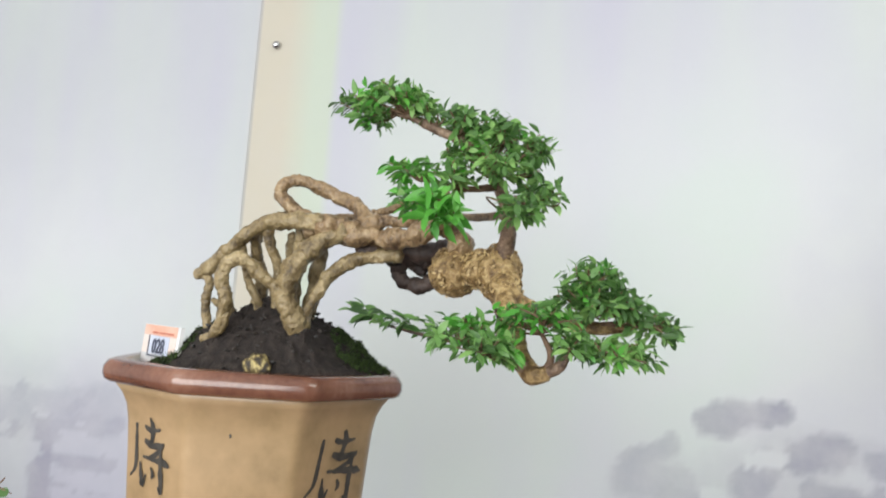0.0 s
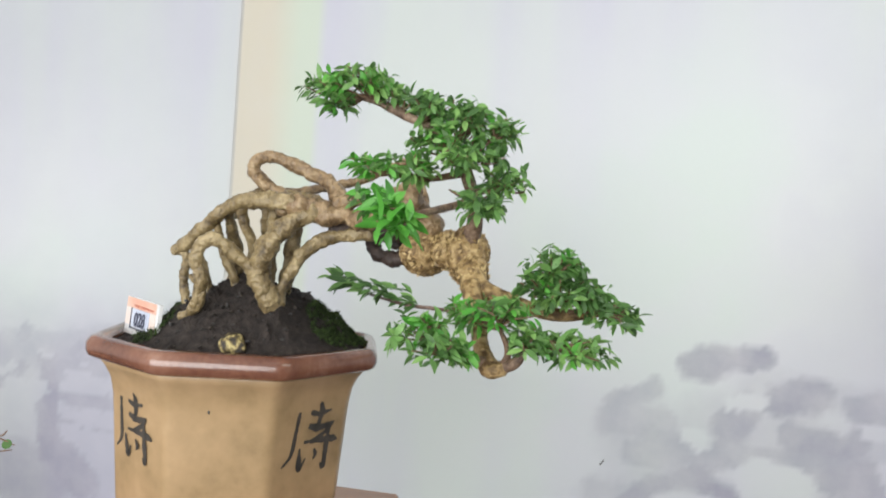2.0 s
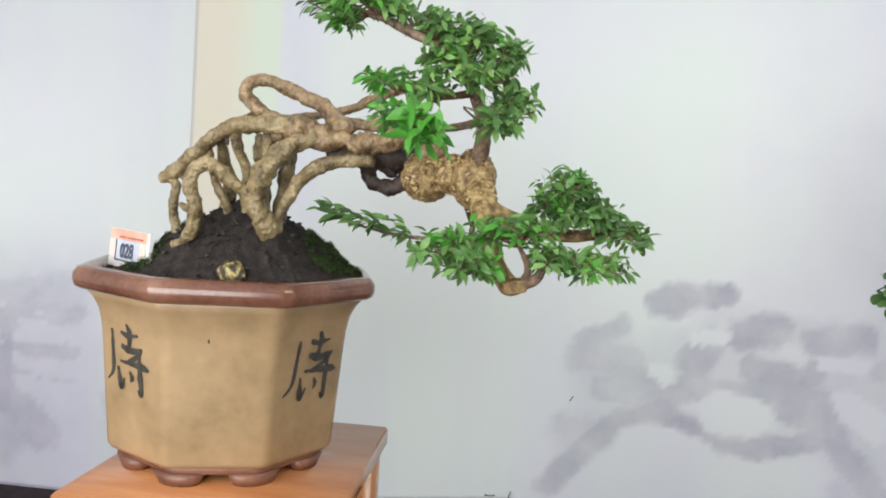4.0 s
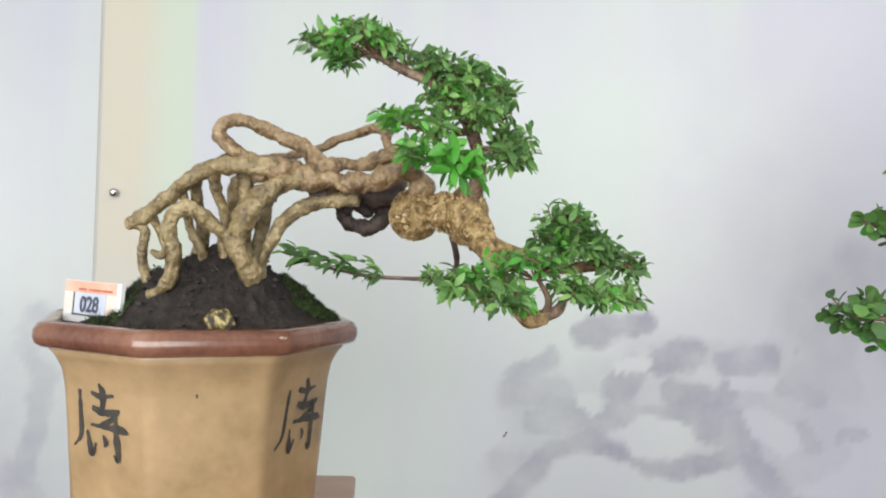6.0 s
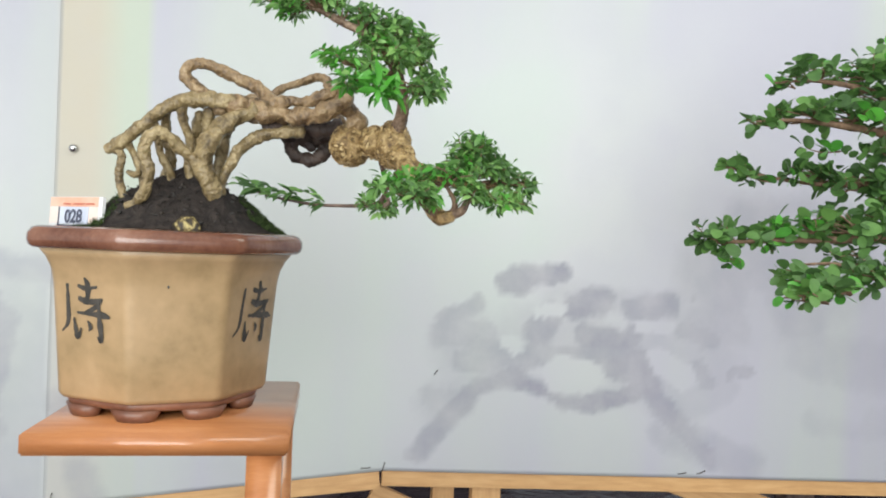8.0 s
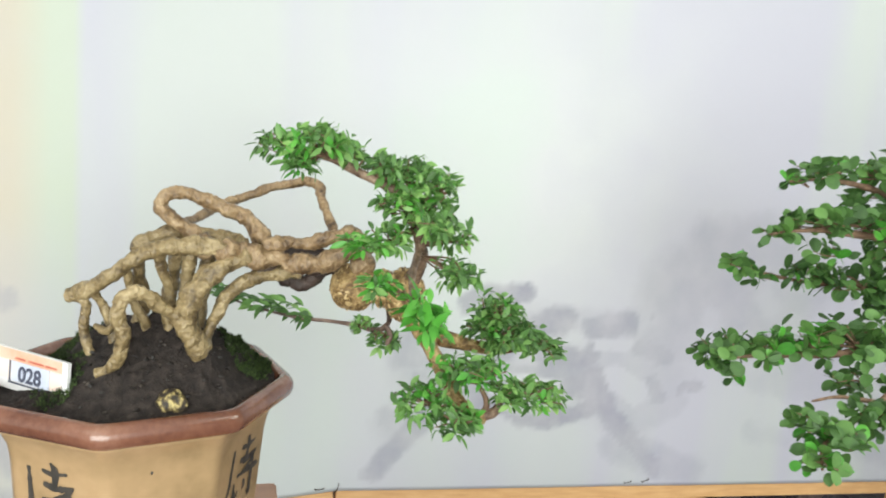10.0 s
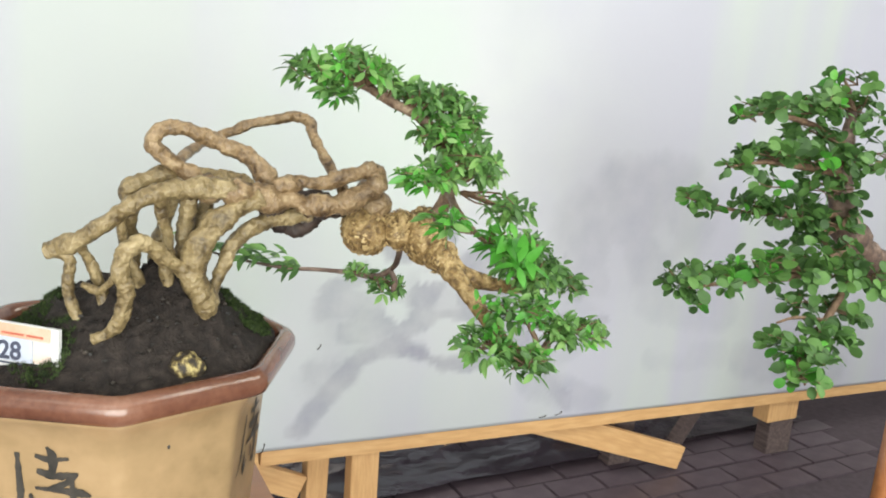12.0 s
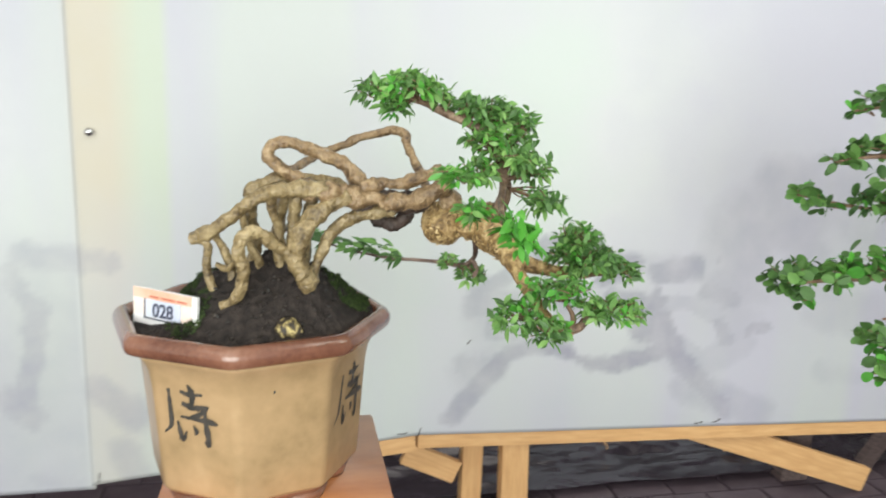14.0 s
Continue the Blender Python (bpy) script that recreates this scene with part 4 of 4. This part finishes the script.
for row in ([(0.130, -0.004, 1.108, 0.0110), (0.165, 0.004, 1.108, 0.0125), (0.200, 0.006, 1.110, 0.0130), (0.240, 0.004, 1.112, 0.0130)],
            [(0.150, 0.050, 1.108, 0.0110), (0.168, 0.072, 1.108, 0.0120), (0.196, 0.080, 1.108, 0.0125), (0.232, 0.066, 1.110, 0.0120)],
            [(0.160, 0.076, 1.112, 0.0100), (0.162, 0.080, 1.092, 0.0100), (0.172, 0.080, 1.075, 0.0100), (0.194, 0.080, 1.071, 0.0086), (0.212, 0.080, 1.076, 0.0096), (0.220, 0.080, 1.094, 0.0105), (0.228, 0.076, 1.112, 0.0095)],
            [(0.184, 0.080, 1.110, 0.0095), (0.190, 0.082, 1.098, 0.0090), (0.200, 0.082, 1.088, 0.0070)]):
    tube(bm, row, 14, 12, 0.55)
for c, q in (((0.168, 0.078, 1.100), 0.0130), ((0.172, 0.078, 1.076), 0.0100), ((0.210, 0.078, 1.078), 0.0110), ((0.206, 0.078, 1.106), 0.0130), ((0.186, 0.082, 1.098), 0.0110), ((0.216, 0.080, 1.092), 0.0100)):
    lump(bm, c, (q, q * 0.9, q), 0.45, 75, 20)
part("dark_root", bm, DARK_BARK, bonsai, "dark root and shaded underside of the trunk")
BURL = [((0.256, -0.008, 1.087), (0.0300, 0.0300, 0.0310), 420), ((0.290, -0.030, 1.090), (0.0215, 0.0240, 0.0235), 260), ((0.316, -0.046, 1.086), (0.0255, 0.0270, 0.0340), 340), ((0.326, -0.074, 1.066), (0.0200, 0.0220, 0.0200), 160)]
bm = bmesh.new()
for c, r3, _ in BURL:
    lump(bm, c, r3, 0.15, 55, 46)
tube(bm, [(0.318, -0.054, 1.078, 0.018), (0.328, -0.080, 1.062, 0.0145), (0.346, -0.094, 1.048, 0.0110), (0.385, -0.098, 1.037, 0.0092), (0.425, -0.094, 1.029, 0.0078), (0.470, -0.096, 1.030, 0.0035)], 14, 8, 0.2)
tube(bm, [(0.328, -0.080, 1.062, 0.0140), (0.334, -0.112, 1.044, 0.0105), (0.346, -0.146, 1.018, 0.0092), (0.358, -0.178, 0.992, 0.0092), (0.370, -0.198, 0.979, 0.0096), (0.384, -0.204, 0.981, 0.0080)], 14, 8, 0.22)
burl_bark = bmesh.new()
rg = random.Random(5)
for c, r3, n in BURL:
    flakes(burl_bark, rg, c, r3, n, 0.0024)
tagged(part("flaking_bark", burl_bark, FLAKE, bonsai, "small golden flakes of bark", smooth=False), kind="stuff")
part("burl", bm, FLAKY, bonsai, "swollen trunk with flaking golden bark")

BRANCHES = [
    [(0.318, -0.052, 1.100, 0.0130), (0.326, -0.072, 1.130, 0.0095), (0.322, -0.086, 1.160, 0.0082), (0.306, -0.096, 1.195, 0.0072), (0.276, -0.100, 1.226, 0.0064), (0.240, -0.098, 1.242, 0.0054), (0.200, -0.104, 1.258, 0.0042), (0.160, -0.104, 1.262, 0.0026)],
    [(0.376, -0.200, 0.980, 0.0078), (0.394, -0.206, 0.988, 0.0052), (0.404, -0.204, 1.002, 0.0038), (0.430, -0.200, 1.006, 0.0024), (0.458, -0.192, 1.004, 0.0015)],
    [(0.366, -0.192, 0.984, 0.0064), (0.352, -0.208, 0.988, 0.0046), (0.334, -0.224, 1.000, 0.0032), (0.296, -0.228, 1.012, 0.0020)],
    [(0.380, -0.203, 0.980, 0.0046), (0.386, -0.202, 0.998, 0.0034), (0.374, -0.194, 1.022, 0.0022)],
    [(0.356, -0.205, 0.987, 0.0034), (0.342, -0.240, 0.992, 0.0026), (0.328, -0.272, 0.998, 0.0016)],
    [(0.322, -0.084, 1.150, 0.0052), (0.300, -0.150, 1.136, 0.0042), (0.284, -0.220, 1.126, 0.0032), (0.276, -0.275, 1.118, 0.0022)],
    [(0.312, -0.094, 1.180, 0.0045), (0.280, -0.140, 1.168, 0.0034), (0.240, -0.195, 1.168, 0.0022)],
    [(0.322, -0.090, 1.160, 0.0042), (0.342, -0.090, 1.162, 0.0034), (0.364, -0.085, 1.168, 0.0022)],
    [(0.302, -0.012, 1.066, 0.0044), (0.314, 0.030, 1.030, 0.0038), (0.306, 0.070, 1.006, 0.0040), (0.280, 0.108, 1.003, 0.0036), (0.245, 0.132, 1.002, 0.0030), (0.200, 0.146, 1.003, 0.0026), (0.140, 0.164, 1.012, 0.0020), (0.088, 0.178, 1.026, 0.0013)],
    [(0.420, -0.094, 1.030, 0.0055), (0.424, -0.104, 1.056, 0.0038), (0.420, -0.112, 1.086, 0.0020)],
    [(0.425, -0.094, 1.030, 0.0045), (0.460, -0.100, 1.036, 0.0030), (0.500, -0.104, 1.034, 0.0018)],
    [(0.300, -0.098, 1.200, 0.0045), (0.326, -0.092, 1.212, 0.0036), (0.350, -0.080, 1.224, 0.0022)],
    [(0.312, 0.040, 1.024, 0.0034), (0.318, 0.034, 1.008, 0.0040), (0.312, 0.024, 0.998, 0.0030)],
]
for b in BRANCHES:
    bm = bmesh.new()
    tube(bm, b, 9, 7, 0.15)
    part("branch", bm, OLD_BARK if b[0][1] > -0.02 else TWIG if b[0][3] < 0.0050 else BRANCH, bonsai)

rg = random.Random(11)
fol = Foliage(bonsai, [leaf_template(0.0180, 0.0068, 0.35, 0.22, False), leaf_template(0.0150, 0.0070, 0.2, 0.35, False), leaf_template(0.030, 0.0115, 0.3, 0.3, False)], [LEAF, YOUNG])
twigs = bmesh.new()
S = 0.016
# each cushion: centre, radii, shoots, where its twigs start, share of young leaves
PADS = [
    ((0.150, -0.102, 1.268), (0.028, 0.034, 0.013), 15, (0.175, -0.104, 1.260), 0.15),
    ((0.192, -0.112, 1.277), (0.038, 0.044, 0.017), 24, (0.205, -0.104, 1.257), 0.08),
    ((0.170, -0.116, 1.250), (0.026, 0.030, 0.008), 9, (0.190, -0.106, 1.257), 0.35),
    ((0.228, -0.100, 1.266), (0.020, 0.030, 0.010), 7, (0.232, -0.098, 1.246), 0.0),
]
PADS += [
    ((0.266, -0.098, 1.252), (0.028, 0.038, 0.014), 16, (0.262, -0.100, 1.234), 0.05),
    ((0.306, -0.090, 1.244), (0.036, 0.044, 0.020), 26, (0.296, -0.098, 1.208), 0.05),
    ((0.346, -0.074, 1.234), (0.024, 0.034, 0.016), 13, (0.340, -0.086, 1.218), 0.05),
    ((0.288, -0.124, 1.212), (0.036, 0.038, 0.020), 18, (0.300, -0.100, 1.198), 0.12),
    ((0.334, -0.100, 1.208), (0.028, 0.040, 0.018), 14, (0.318, -0.094, 1.196), 0.05),
    ((0.312, -0.138, 1.190), (0.032, 0.036, 0.014), 11, (0.310, -0.100, 1.185), 0.15),
]
PADS += [
    ((0.360, -0.084, 1.173), (0.028, 0.032, 0.015), 14, (0.352, -0.088, 1.164), 0.0),
    ((0.238, -0.194, 1.176), (0.028, 0.032, 0.012), 10, (0.250, -0.182, 1.168), 0.35),
    ((0.272, -0.160, 1.180), (0.026, 0.034, 0.016), 10, (0.275, -0.146, 1.168), 0.2),
    ((0.244, -0.236, 1.138), (0.022, 0.028, 0.012), 8, (0.276, -0.230, 1.126), 0.65),
]
PADS += [
    ((0.422, -0.106, 1.084), (0.030, 0.034, 0.018), 22, (0.421, -0.110, 1.070), 0.05),
    ((0.440, -0.104, 1.054), (0.048, 0.044, 0.019), 36, (0.426, -0.098, 1.042), 0.05),
    ((0.402, -0.110, 1.062), (0.020, 0.028, 0.014), 8, (0.418, -0.104, 1.050), 0.05),
    ((0.490, -0.104, 1.034), (0.032, 0.030, 0.013), 16, (0.474, -0.101, 1.035), 0.0),
    ((0.368, -0.186, 1.034), (0.042, 0.040, 0.014), 22, (0.374, -0.194, 1.018), 0.35),
    ((0.300, -0.228, 1.014), (0.034, 0.036, 0.015), 18, (0.310, -0.227, 1.006), 0.35),
    ((0.328, -0.262, 1.002), (0.034, 0.036, 0.015), 17, (0.332, -0.262, 0.998), 0.25),
    ((0.446, -0.194, 1.006), (0.036, 0.038, 0.014), 20, (0.440, -0.198, 1.004), 0.05),
    ((0.404, -0.206, 1.012), (0.024, 0.034, 0.012), 10, (0.404, -0.204, 1.004), 0.05),
    ((0.342, -0.176, 1.146), (0.030, 0.034, 0.018), 12, (0.318, -0.120, 1.150), 0.12),
    ((0.310, 0.052, 0.998), (0.026, 0.026, 0.016), 10, (0.308, 0.060, 1.008), 0.0),
    ((0.288, 0.090, 1.010), (0.020, 0.022, 0.012), 6, (0.290, 0.094, 1.004), 0.0),
]
for c, r3, tips, root, young in PADS:
    pad(fol, twigs, rg, c, r3, tips, root, S, young=young)
# long bright shoots of new growth
for c, r3, tips, root in (((0.278, -0.276, 1.128), (0.024, 0.028, 0.013), 9, (0.278, -0.255, 1.120)), ((0.282, -0.298, 1.116), (0.020, 0.022, 0.012), 6, (0.277, -0.275, 1.118))):
    pad(fol, twigs, rg, c, r3, tips, root, 0.022, mat=1, shapes=3, leaves=(4, 6))
for k in range(36):
    t = k / 35
    p = Vector((0.225, 0.140, 1.003)).lerp(Vector((0.080, 0.180, 1.030)), t) + Vector((rg.gauss(0, 0.003), rg.gauss(0, 0.008), rg.uniform(-0.006, 0.012)))
    d = Vector((-1.0, rg.gauss(0, 0.6), rg.uniform(-0.3, 0.6)))
    for side in (-1, 1):
        h = d + Vector((0.3, side * 0.5, rg.uniform(-0.5, 0.5)))
        fol.add(leaf_pose(p, h, Vector((0, -0.5, 1.0)), rg.uniform(0.7, 1.05), rg.uniform(-0.6, 0.6)), 2, 0)
tagged(part("twig", twigs, TWIG, bonsai, "fine brown twigs"), kind="stuff")
fol.build()

# ---- the neighbouring bonsai ----
other = thing("bonsai_tree", (2.05, 0.12, 0.80), "taller bonsai with round green leaves beside the backdrop", "bonsai tree")
bpy.context.view_layer.update()
bm = bmesh.new()
tube(bm, [(2.02, 0.12, 0.74, 0.036), (1.86, 0.12, 0.86, 0.034), (1.64, 0.12, 0.93, 0.032), (1.46, 0.12, 0.985, 0.030), (1.36, 0.12, 1.05, 0.030), (1.31, 0.12, 1.13, 0.026), (1.30, 0.12, 1.21, 0.018), (1.30, 0.12, 1.29, 0.008)], 14, 9, 0.3)
part("trunk", bm, OLD_BARK, other)
SIDE_BRANCHES = [
    [(1.30, 0.12, 1.22, 0.010), (1.20, 0.12, 1.255, 0.007), (1.10, 0.13, 1.270, 0.004), (1.02, 0.136, 1.262, 0.002)],
    [(1.30, 0.12, 1.17, 0.010), (1.16, 0.09, 1.180, 0.007), (1.04, 0.08, 1.186, 0.004), (0.95, 0.072, 1.178, 0.002)],
    [(1.33, 0.12, 1.09, 0.011), (1.20, 0.13, 1.085, 0.007), (1.08, 0.15, 1.086, 0.004), (0.95, 0.17, 1.108, 0.002)],
    [(1.38, 0.12, 1.03, 0.011), (1.16, 0.06, 0.985, 0.008), (1.02, 0.06, 0.976, 0.005), (0.88, 0.08, 0.966, 0.003)],
    [(1.42, 0.12, 1.00, 0.010), (1.18, 0.00, 0.935, 0.007), (1.04, -0.07, 0.915, 0.005), (0.93, -0.13, 0.902, 0.003), (0.885, -0.18, 0.888, 0.002)],
    [(1.12, -0.04, 0.926, 0.005), (1.03, -0.04, 0.938, 0.003), (0.97, -0.05, 0.936, 0.002)],
    [(1.30, 0.12, 1.29, 0.006), (1.28, 0.12, 1.325, 0.004), (1.26, 0.12, 1.345, 0.002)],
]
for b in SIDE_BRANCHES:
    bm = bmesh.new()
    tube(bm, b, 9, 7, 0.2)
    part("branch", bm, TWIG, other)
rg = random.Random(23)
fol = Foliage(other, [leaf_template(0.027, 0.022, 0.15, 0.15, True), leaf_template(0.023, 0.017, 0.25, 0.25, True)], [ROUND_LEAF, YOUNG])
twigs = bmesh.new()
S = 0.022
# tiers of cushions from the top down: centre, radii, shoots, share of young leaves
TIERS = [
    ((1.075, 0.130, 1.286), (0.055, 0.060, 0.018), 13, 0.20), ((1.025, 0.136, 1.264), (0.026, 0.030, 0.010), 4, 0.20),
    ((1.170, 0.120, 1.290), (0.060, 0.070, 0.024), 20, 0.10), ((1.270, 0.120, 1.300), (0.075, 0.080, 0.036), 30, 0.08), ((1.265, 0.120, 1.350), (0.050, 0.050, 0.018), 8, 0.20),
    ((1.030, 0.080, 1.202), (0.060, 0.055, 0.014), 13, 0.20), ((0.955, 0.072, 1.180), (0.026, 0.030, 0.010), 5, 0.15),
]
TIERS += [
    ((1.120, 0.090, 1.205), (0.060, 0.065, 0.022), 17, 0.08), ((1.215, 0.080, 1.200), (0.070, 0.070, 0.034), 24, 0.04), ((1.330, 0.060, 1.210), (0.060, 0.070, 0.050), 20, 0.0),
    ((0.960, 0.170, 1.112), (0.028, 0.030, 0.018), 7, 0.35), ((1.005, 0.165, 1.094), (0.030, 0.030, 0.010), 5, 0.25), ((1.090, 0.145, 1.104), (0.065, 0.055, 0.018), 17, 0.15),
    ((1.170, 0.120, 1.090), (0.065, 0.070, 0.030), 22, 0.04), ((1.270, 0.100, 1.075), (0.080, 0.080, 0.044), 30, 0.0),
]
TIERS += [
    ((0.890, 0.080, 0.980), (0.040, 0.042, 0.034), 17, 0.0), ((0.905, 0.075, 0.940), (0.018, 0.020, 0.018), 4, 0.25), ((0.965, 0.065, 0.980), (0.040, 0.045, 0.018), 11, 0.15), ((1.020, 0.055, 1.000), (0.052, 0.055, 0.024), 17, 0.35),
    ((1.105, 0.050, 1.002), (0.070, 0.070, 0.036), 26, 0.04), ((1.200, 0.050, 0.990), (0.070, 0.070, 0.034), 22, 0.0), ((1.300, 0.040, 0.985), (0.070, 0.080, 0.044), 22, 0.0),
]
TIERS += [
    ((1.085, 0.000, 0.950), (0.050, 0.050, 0.014), 9, 0.0), ((1.210, 0.000, 0.925), (0.050, 0.060, 0.022), 12, 0.0), ((1.050, -0.080, 0.930), (0.045, 0.045, 0.015), 9, 0.05),
    ((0.930, -0.100, 0.920), (0.045, 0.045, 0.016), 10, 0.10), ((0.960, -0.130, 0.905), (0.050, 0.050, 0.020), 14, 0.20), ((0.895, -0.170, 0.893), (0.034, 0.036, 0.018), 9, 0.35), ((1.065, -0.100, 0.915), (0.034, 0.036, 0.013), 6, 0.0),
]
TIERS += [((1.190, 0.110, 1.240), (0.060, 0.060, 0.024), 14, 0.04), ((1.230, 0.100, 1.145), (0.070, 0.070, 0.026), 16, 0.0), ((1.210, 0.080, 1.040), (0.070, 0.070, 0.026), 16, 0.0), ((1.100, 0.110, 1.150), (0.040, 0.050, 0.014), 6, 0.1)]
for c, r3, tips, young in TIERS:
    pad(fol, twigs, rg, c, r3, tips * 0.72, (c[0] + 0.035, c[1], c[2] - 0.010), S, leaves=(3, 5), young=young * 0.8, twig_r=0.0018)
tagged(part("twig", twigs, TWIG, other, "fine brown twigs"), kind="stuff")
fol.build()

pot_b = thing("bonsai_pot", (2.10, 0.12, 0.62), "plain brown glazed pot holding the taller bonsai", "plant pot")
bm = bmesh.new()
r = bmesh.ops.create_cone(bm, segments=36, radius1=0.12, radius2=0.17, depth=0.18, cap_ends=True)
for v in r["verts"]:
    v.co += Vector((2.10, 0.12, 0.71))
bmesh.ops.bevel(bm, geom=list(bm.edges), offset=0.006, segments=2, affect="EDGES")
part("body", bm, GLAZE, pot_b)
stand_b = thing("display_stand", (2.10, 0.12, 0), "varnished wooden plant stand under the brown pot", "stand")
bm = bmesh.new()
box(bm, 1.92, 2.28, -0.06, 0.30, 0.59, 0.62, 0.003)
part("top", bm, WOOD, stand_b)
for x0 in (1.925, 2.23):
    for y0 in (-0.055, 0.25):
        bm = bmesh.new()
        box(bm, x0, x0 + 0.045, y0, y0 + 0.045, -0.02, 0.589, 0.003)
        part("leg", bm, WOOD, stand_b)

# ---- the plant past the other edge ----
third = thing("bonsai_tree", (-1.33, 0.261, 0.52), "small bonsai with thin twigs and sparse leaves", "bonsai tree")
bpy.context.view_layer.update()
bm = bmesh.new()
tube(bm, [(-1.33, 0.261, 0.52, 0.022), (-1.31, 0.261, 0.60, 0.018), (-1.23, 0.261, 0.65, 0.013), (-1.190, 0.261, 0.720, 0.006)], 12, 8, 0.25)
part("trunk", bm, OLD_BARK, third)
for b in ([(-1.23, 0.261, 0.65, 0.0077), (-0.898, 0.261, 0.668, 0.0051), (-0.669, 0.258, 0.684, 0.0032), (-0.585, 0.258, 0.688, 0.0022), (-0.552, 0.260, 0.692, 0.0016), (-0.540, 0.260, 0.703, 0.0010)],
          [(-0.682, 0.258, 0.682, 0.0023), (-0.605, 0.256, 0.668, 0.0016), (-0.565, 0.256, 0.663, 0.0014), (-0.527, 0.258, 0.670, 0.0012)],
          [(-0.575, 0.258, 0.690, 0.0018), (-0.550, 0.260, 0.686, 0.0015), (-0.524, 0.260, 0.678, 0.0010)]):
    bm = bmesh.new()
    tube(bm, b, 8, 7, 0.15)
    part("branch", bm, TWIG, third)
rg = random.Random(31)
fol = Foliage(third, [leaf_template(0.022, 0.018, 0.15, 0.15, True)], [ROUND_LEAF])
for x, z in ((-0.546, 0.684), (-0.618, 0.696), (-0.656, 0.675), (-0.694, 0.700), (-0.745, 0.687), (-0.784, 0.707)):
    fol.add(leaf_pose(Vector((x, 0.261, z)), Vector((0.8, rg.uniform(-0.4, 0.4), rg.uniform(-0.5, 0.5))), Vector((0.2, -0.7, 0.7)), rg.uniform(0.8, 1.1), rg.uniform(-0.5, 0.5)), 0, 0)
fol.build()
pot_c = thing("bonsai_pot", (-1.33, 0.261, 0.42), "small round brown pot holding a sparse bonsai", "plant pot")
bm = bmesh.new()
r = bmesh.ops.create_cone(bm, segments=32, radius1=0.08, radius2=0.11, depth=0.11, cap_ends=True)
for v in r["verts"]:
    v.co += Vector((-1.33, 0.261, 0.475))
bmesh.ops.bevel(bm, geom=list(bm.edges), offset=0.005, segments=2, affect="EDGES")
part("body", bm, GLAZE, pot_c)
stand_c = thing("display_stand", (-1.33, 0.261, 0), "low varnished wooden stand under a small pot", "stand")
bm = bmesh.new()
box(bm, -1.46, -1.20, 0.131, 0.391, 0.395, 0.42, 0.003)
part("top", bm, WOOD, stand_c)
for x0 in (-1.455, -1.245):
    for y0 in (0.136, 0.346):
        bm = bmesh.new()
        box(bm, x0, x0 + 0.04, y0, y0 + 0.04, -0.02, 0.394, 0.003)
        part("leg", bm, WOOD, stand_c)

# ---- ground behind the backdrop ----
bm = bmesh.new()
bmesh.ops.create_grid(bm, x_segments=150, y_segments=60, size=0.5)
for v in bm.verts:
    front = 1.10 + 0.055 * (v.co.x + 0.5) + 0.012 * noise.noise((v.co.x * 9, 3, 1))
    x, y = 0.30 + (v.co.x + 0.5) * 2.5, front + (v.co.y + 0.5) * 0.85
    fold = 0.020 * noise.noise((x * 3.2, y * 8, 1)) + 0.010 * noise.noise((x * 9, y * 20, 4)) + 0.004 * noise.noise((x * 26, y * 44, 6))
    v.co = Vector((x, y, 0.022 + fold * min(1, 0.25 + 4 * (y - front))))
whole("plastic_sheet", bm, SHEET, "crumpled black plastic sheet on the pavers", "plastic sheet")
for a, b, r, lab in (((1.155, 1.39, 0.05), (1.175, 1.36, 0.012), 0.003, "pale dry straw on the plastic sheet"), ((1.58, 1.27, 0.034), (1.70, 1.25, 0.030), 0.003, "pale thin stick on the plastic sheet")):
    bm = bmesh.new()
    m = (Vector(a) + Vector(b)) / 2 + Vector((0.004, 0, 0.004))
    tube(bm, [(*a, r), (*m, r), (*b, r * 0.6)], 7, 5, 0.1)
    whole("straw", bm, PALE_WOOD, lab, "straw")
bm = bmesh.new()
box(bm, -0.0985, 0.0985, -0.0485, 0.0485, -0.04, 0.0, 0.003)
paver_mesh = mesh_of("paver", bm, PAVER, smooth=False)
rg = random.Random(3)
for j in range(15):
    for i in range(19):
        ob = new("paver", paver_mesh)
        ob.parent = floor
        ob.location = (-0.95 + 0.203 * i + (0.1 if j % 2 else 0), 0.80 + 0.103 * j, rg.uniform(-0.003, 0.002))
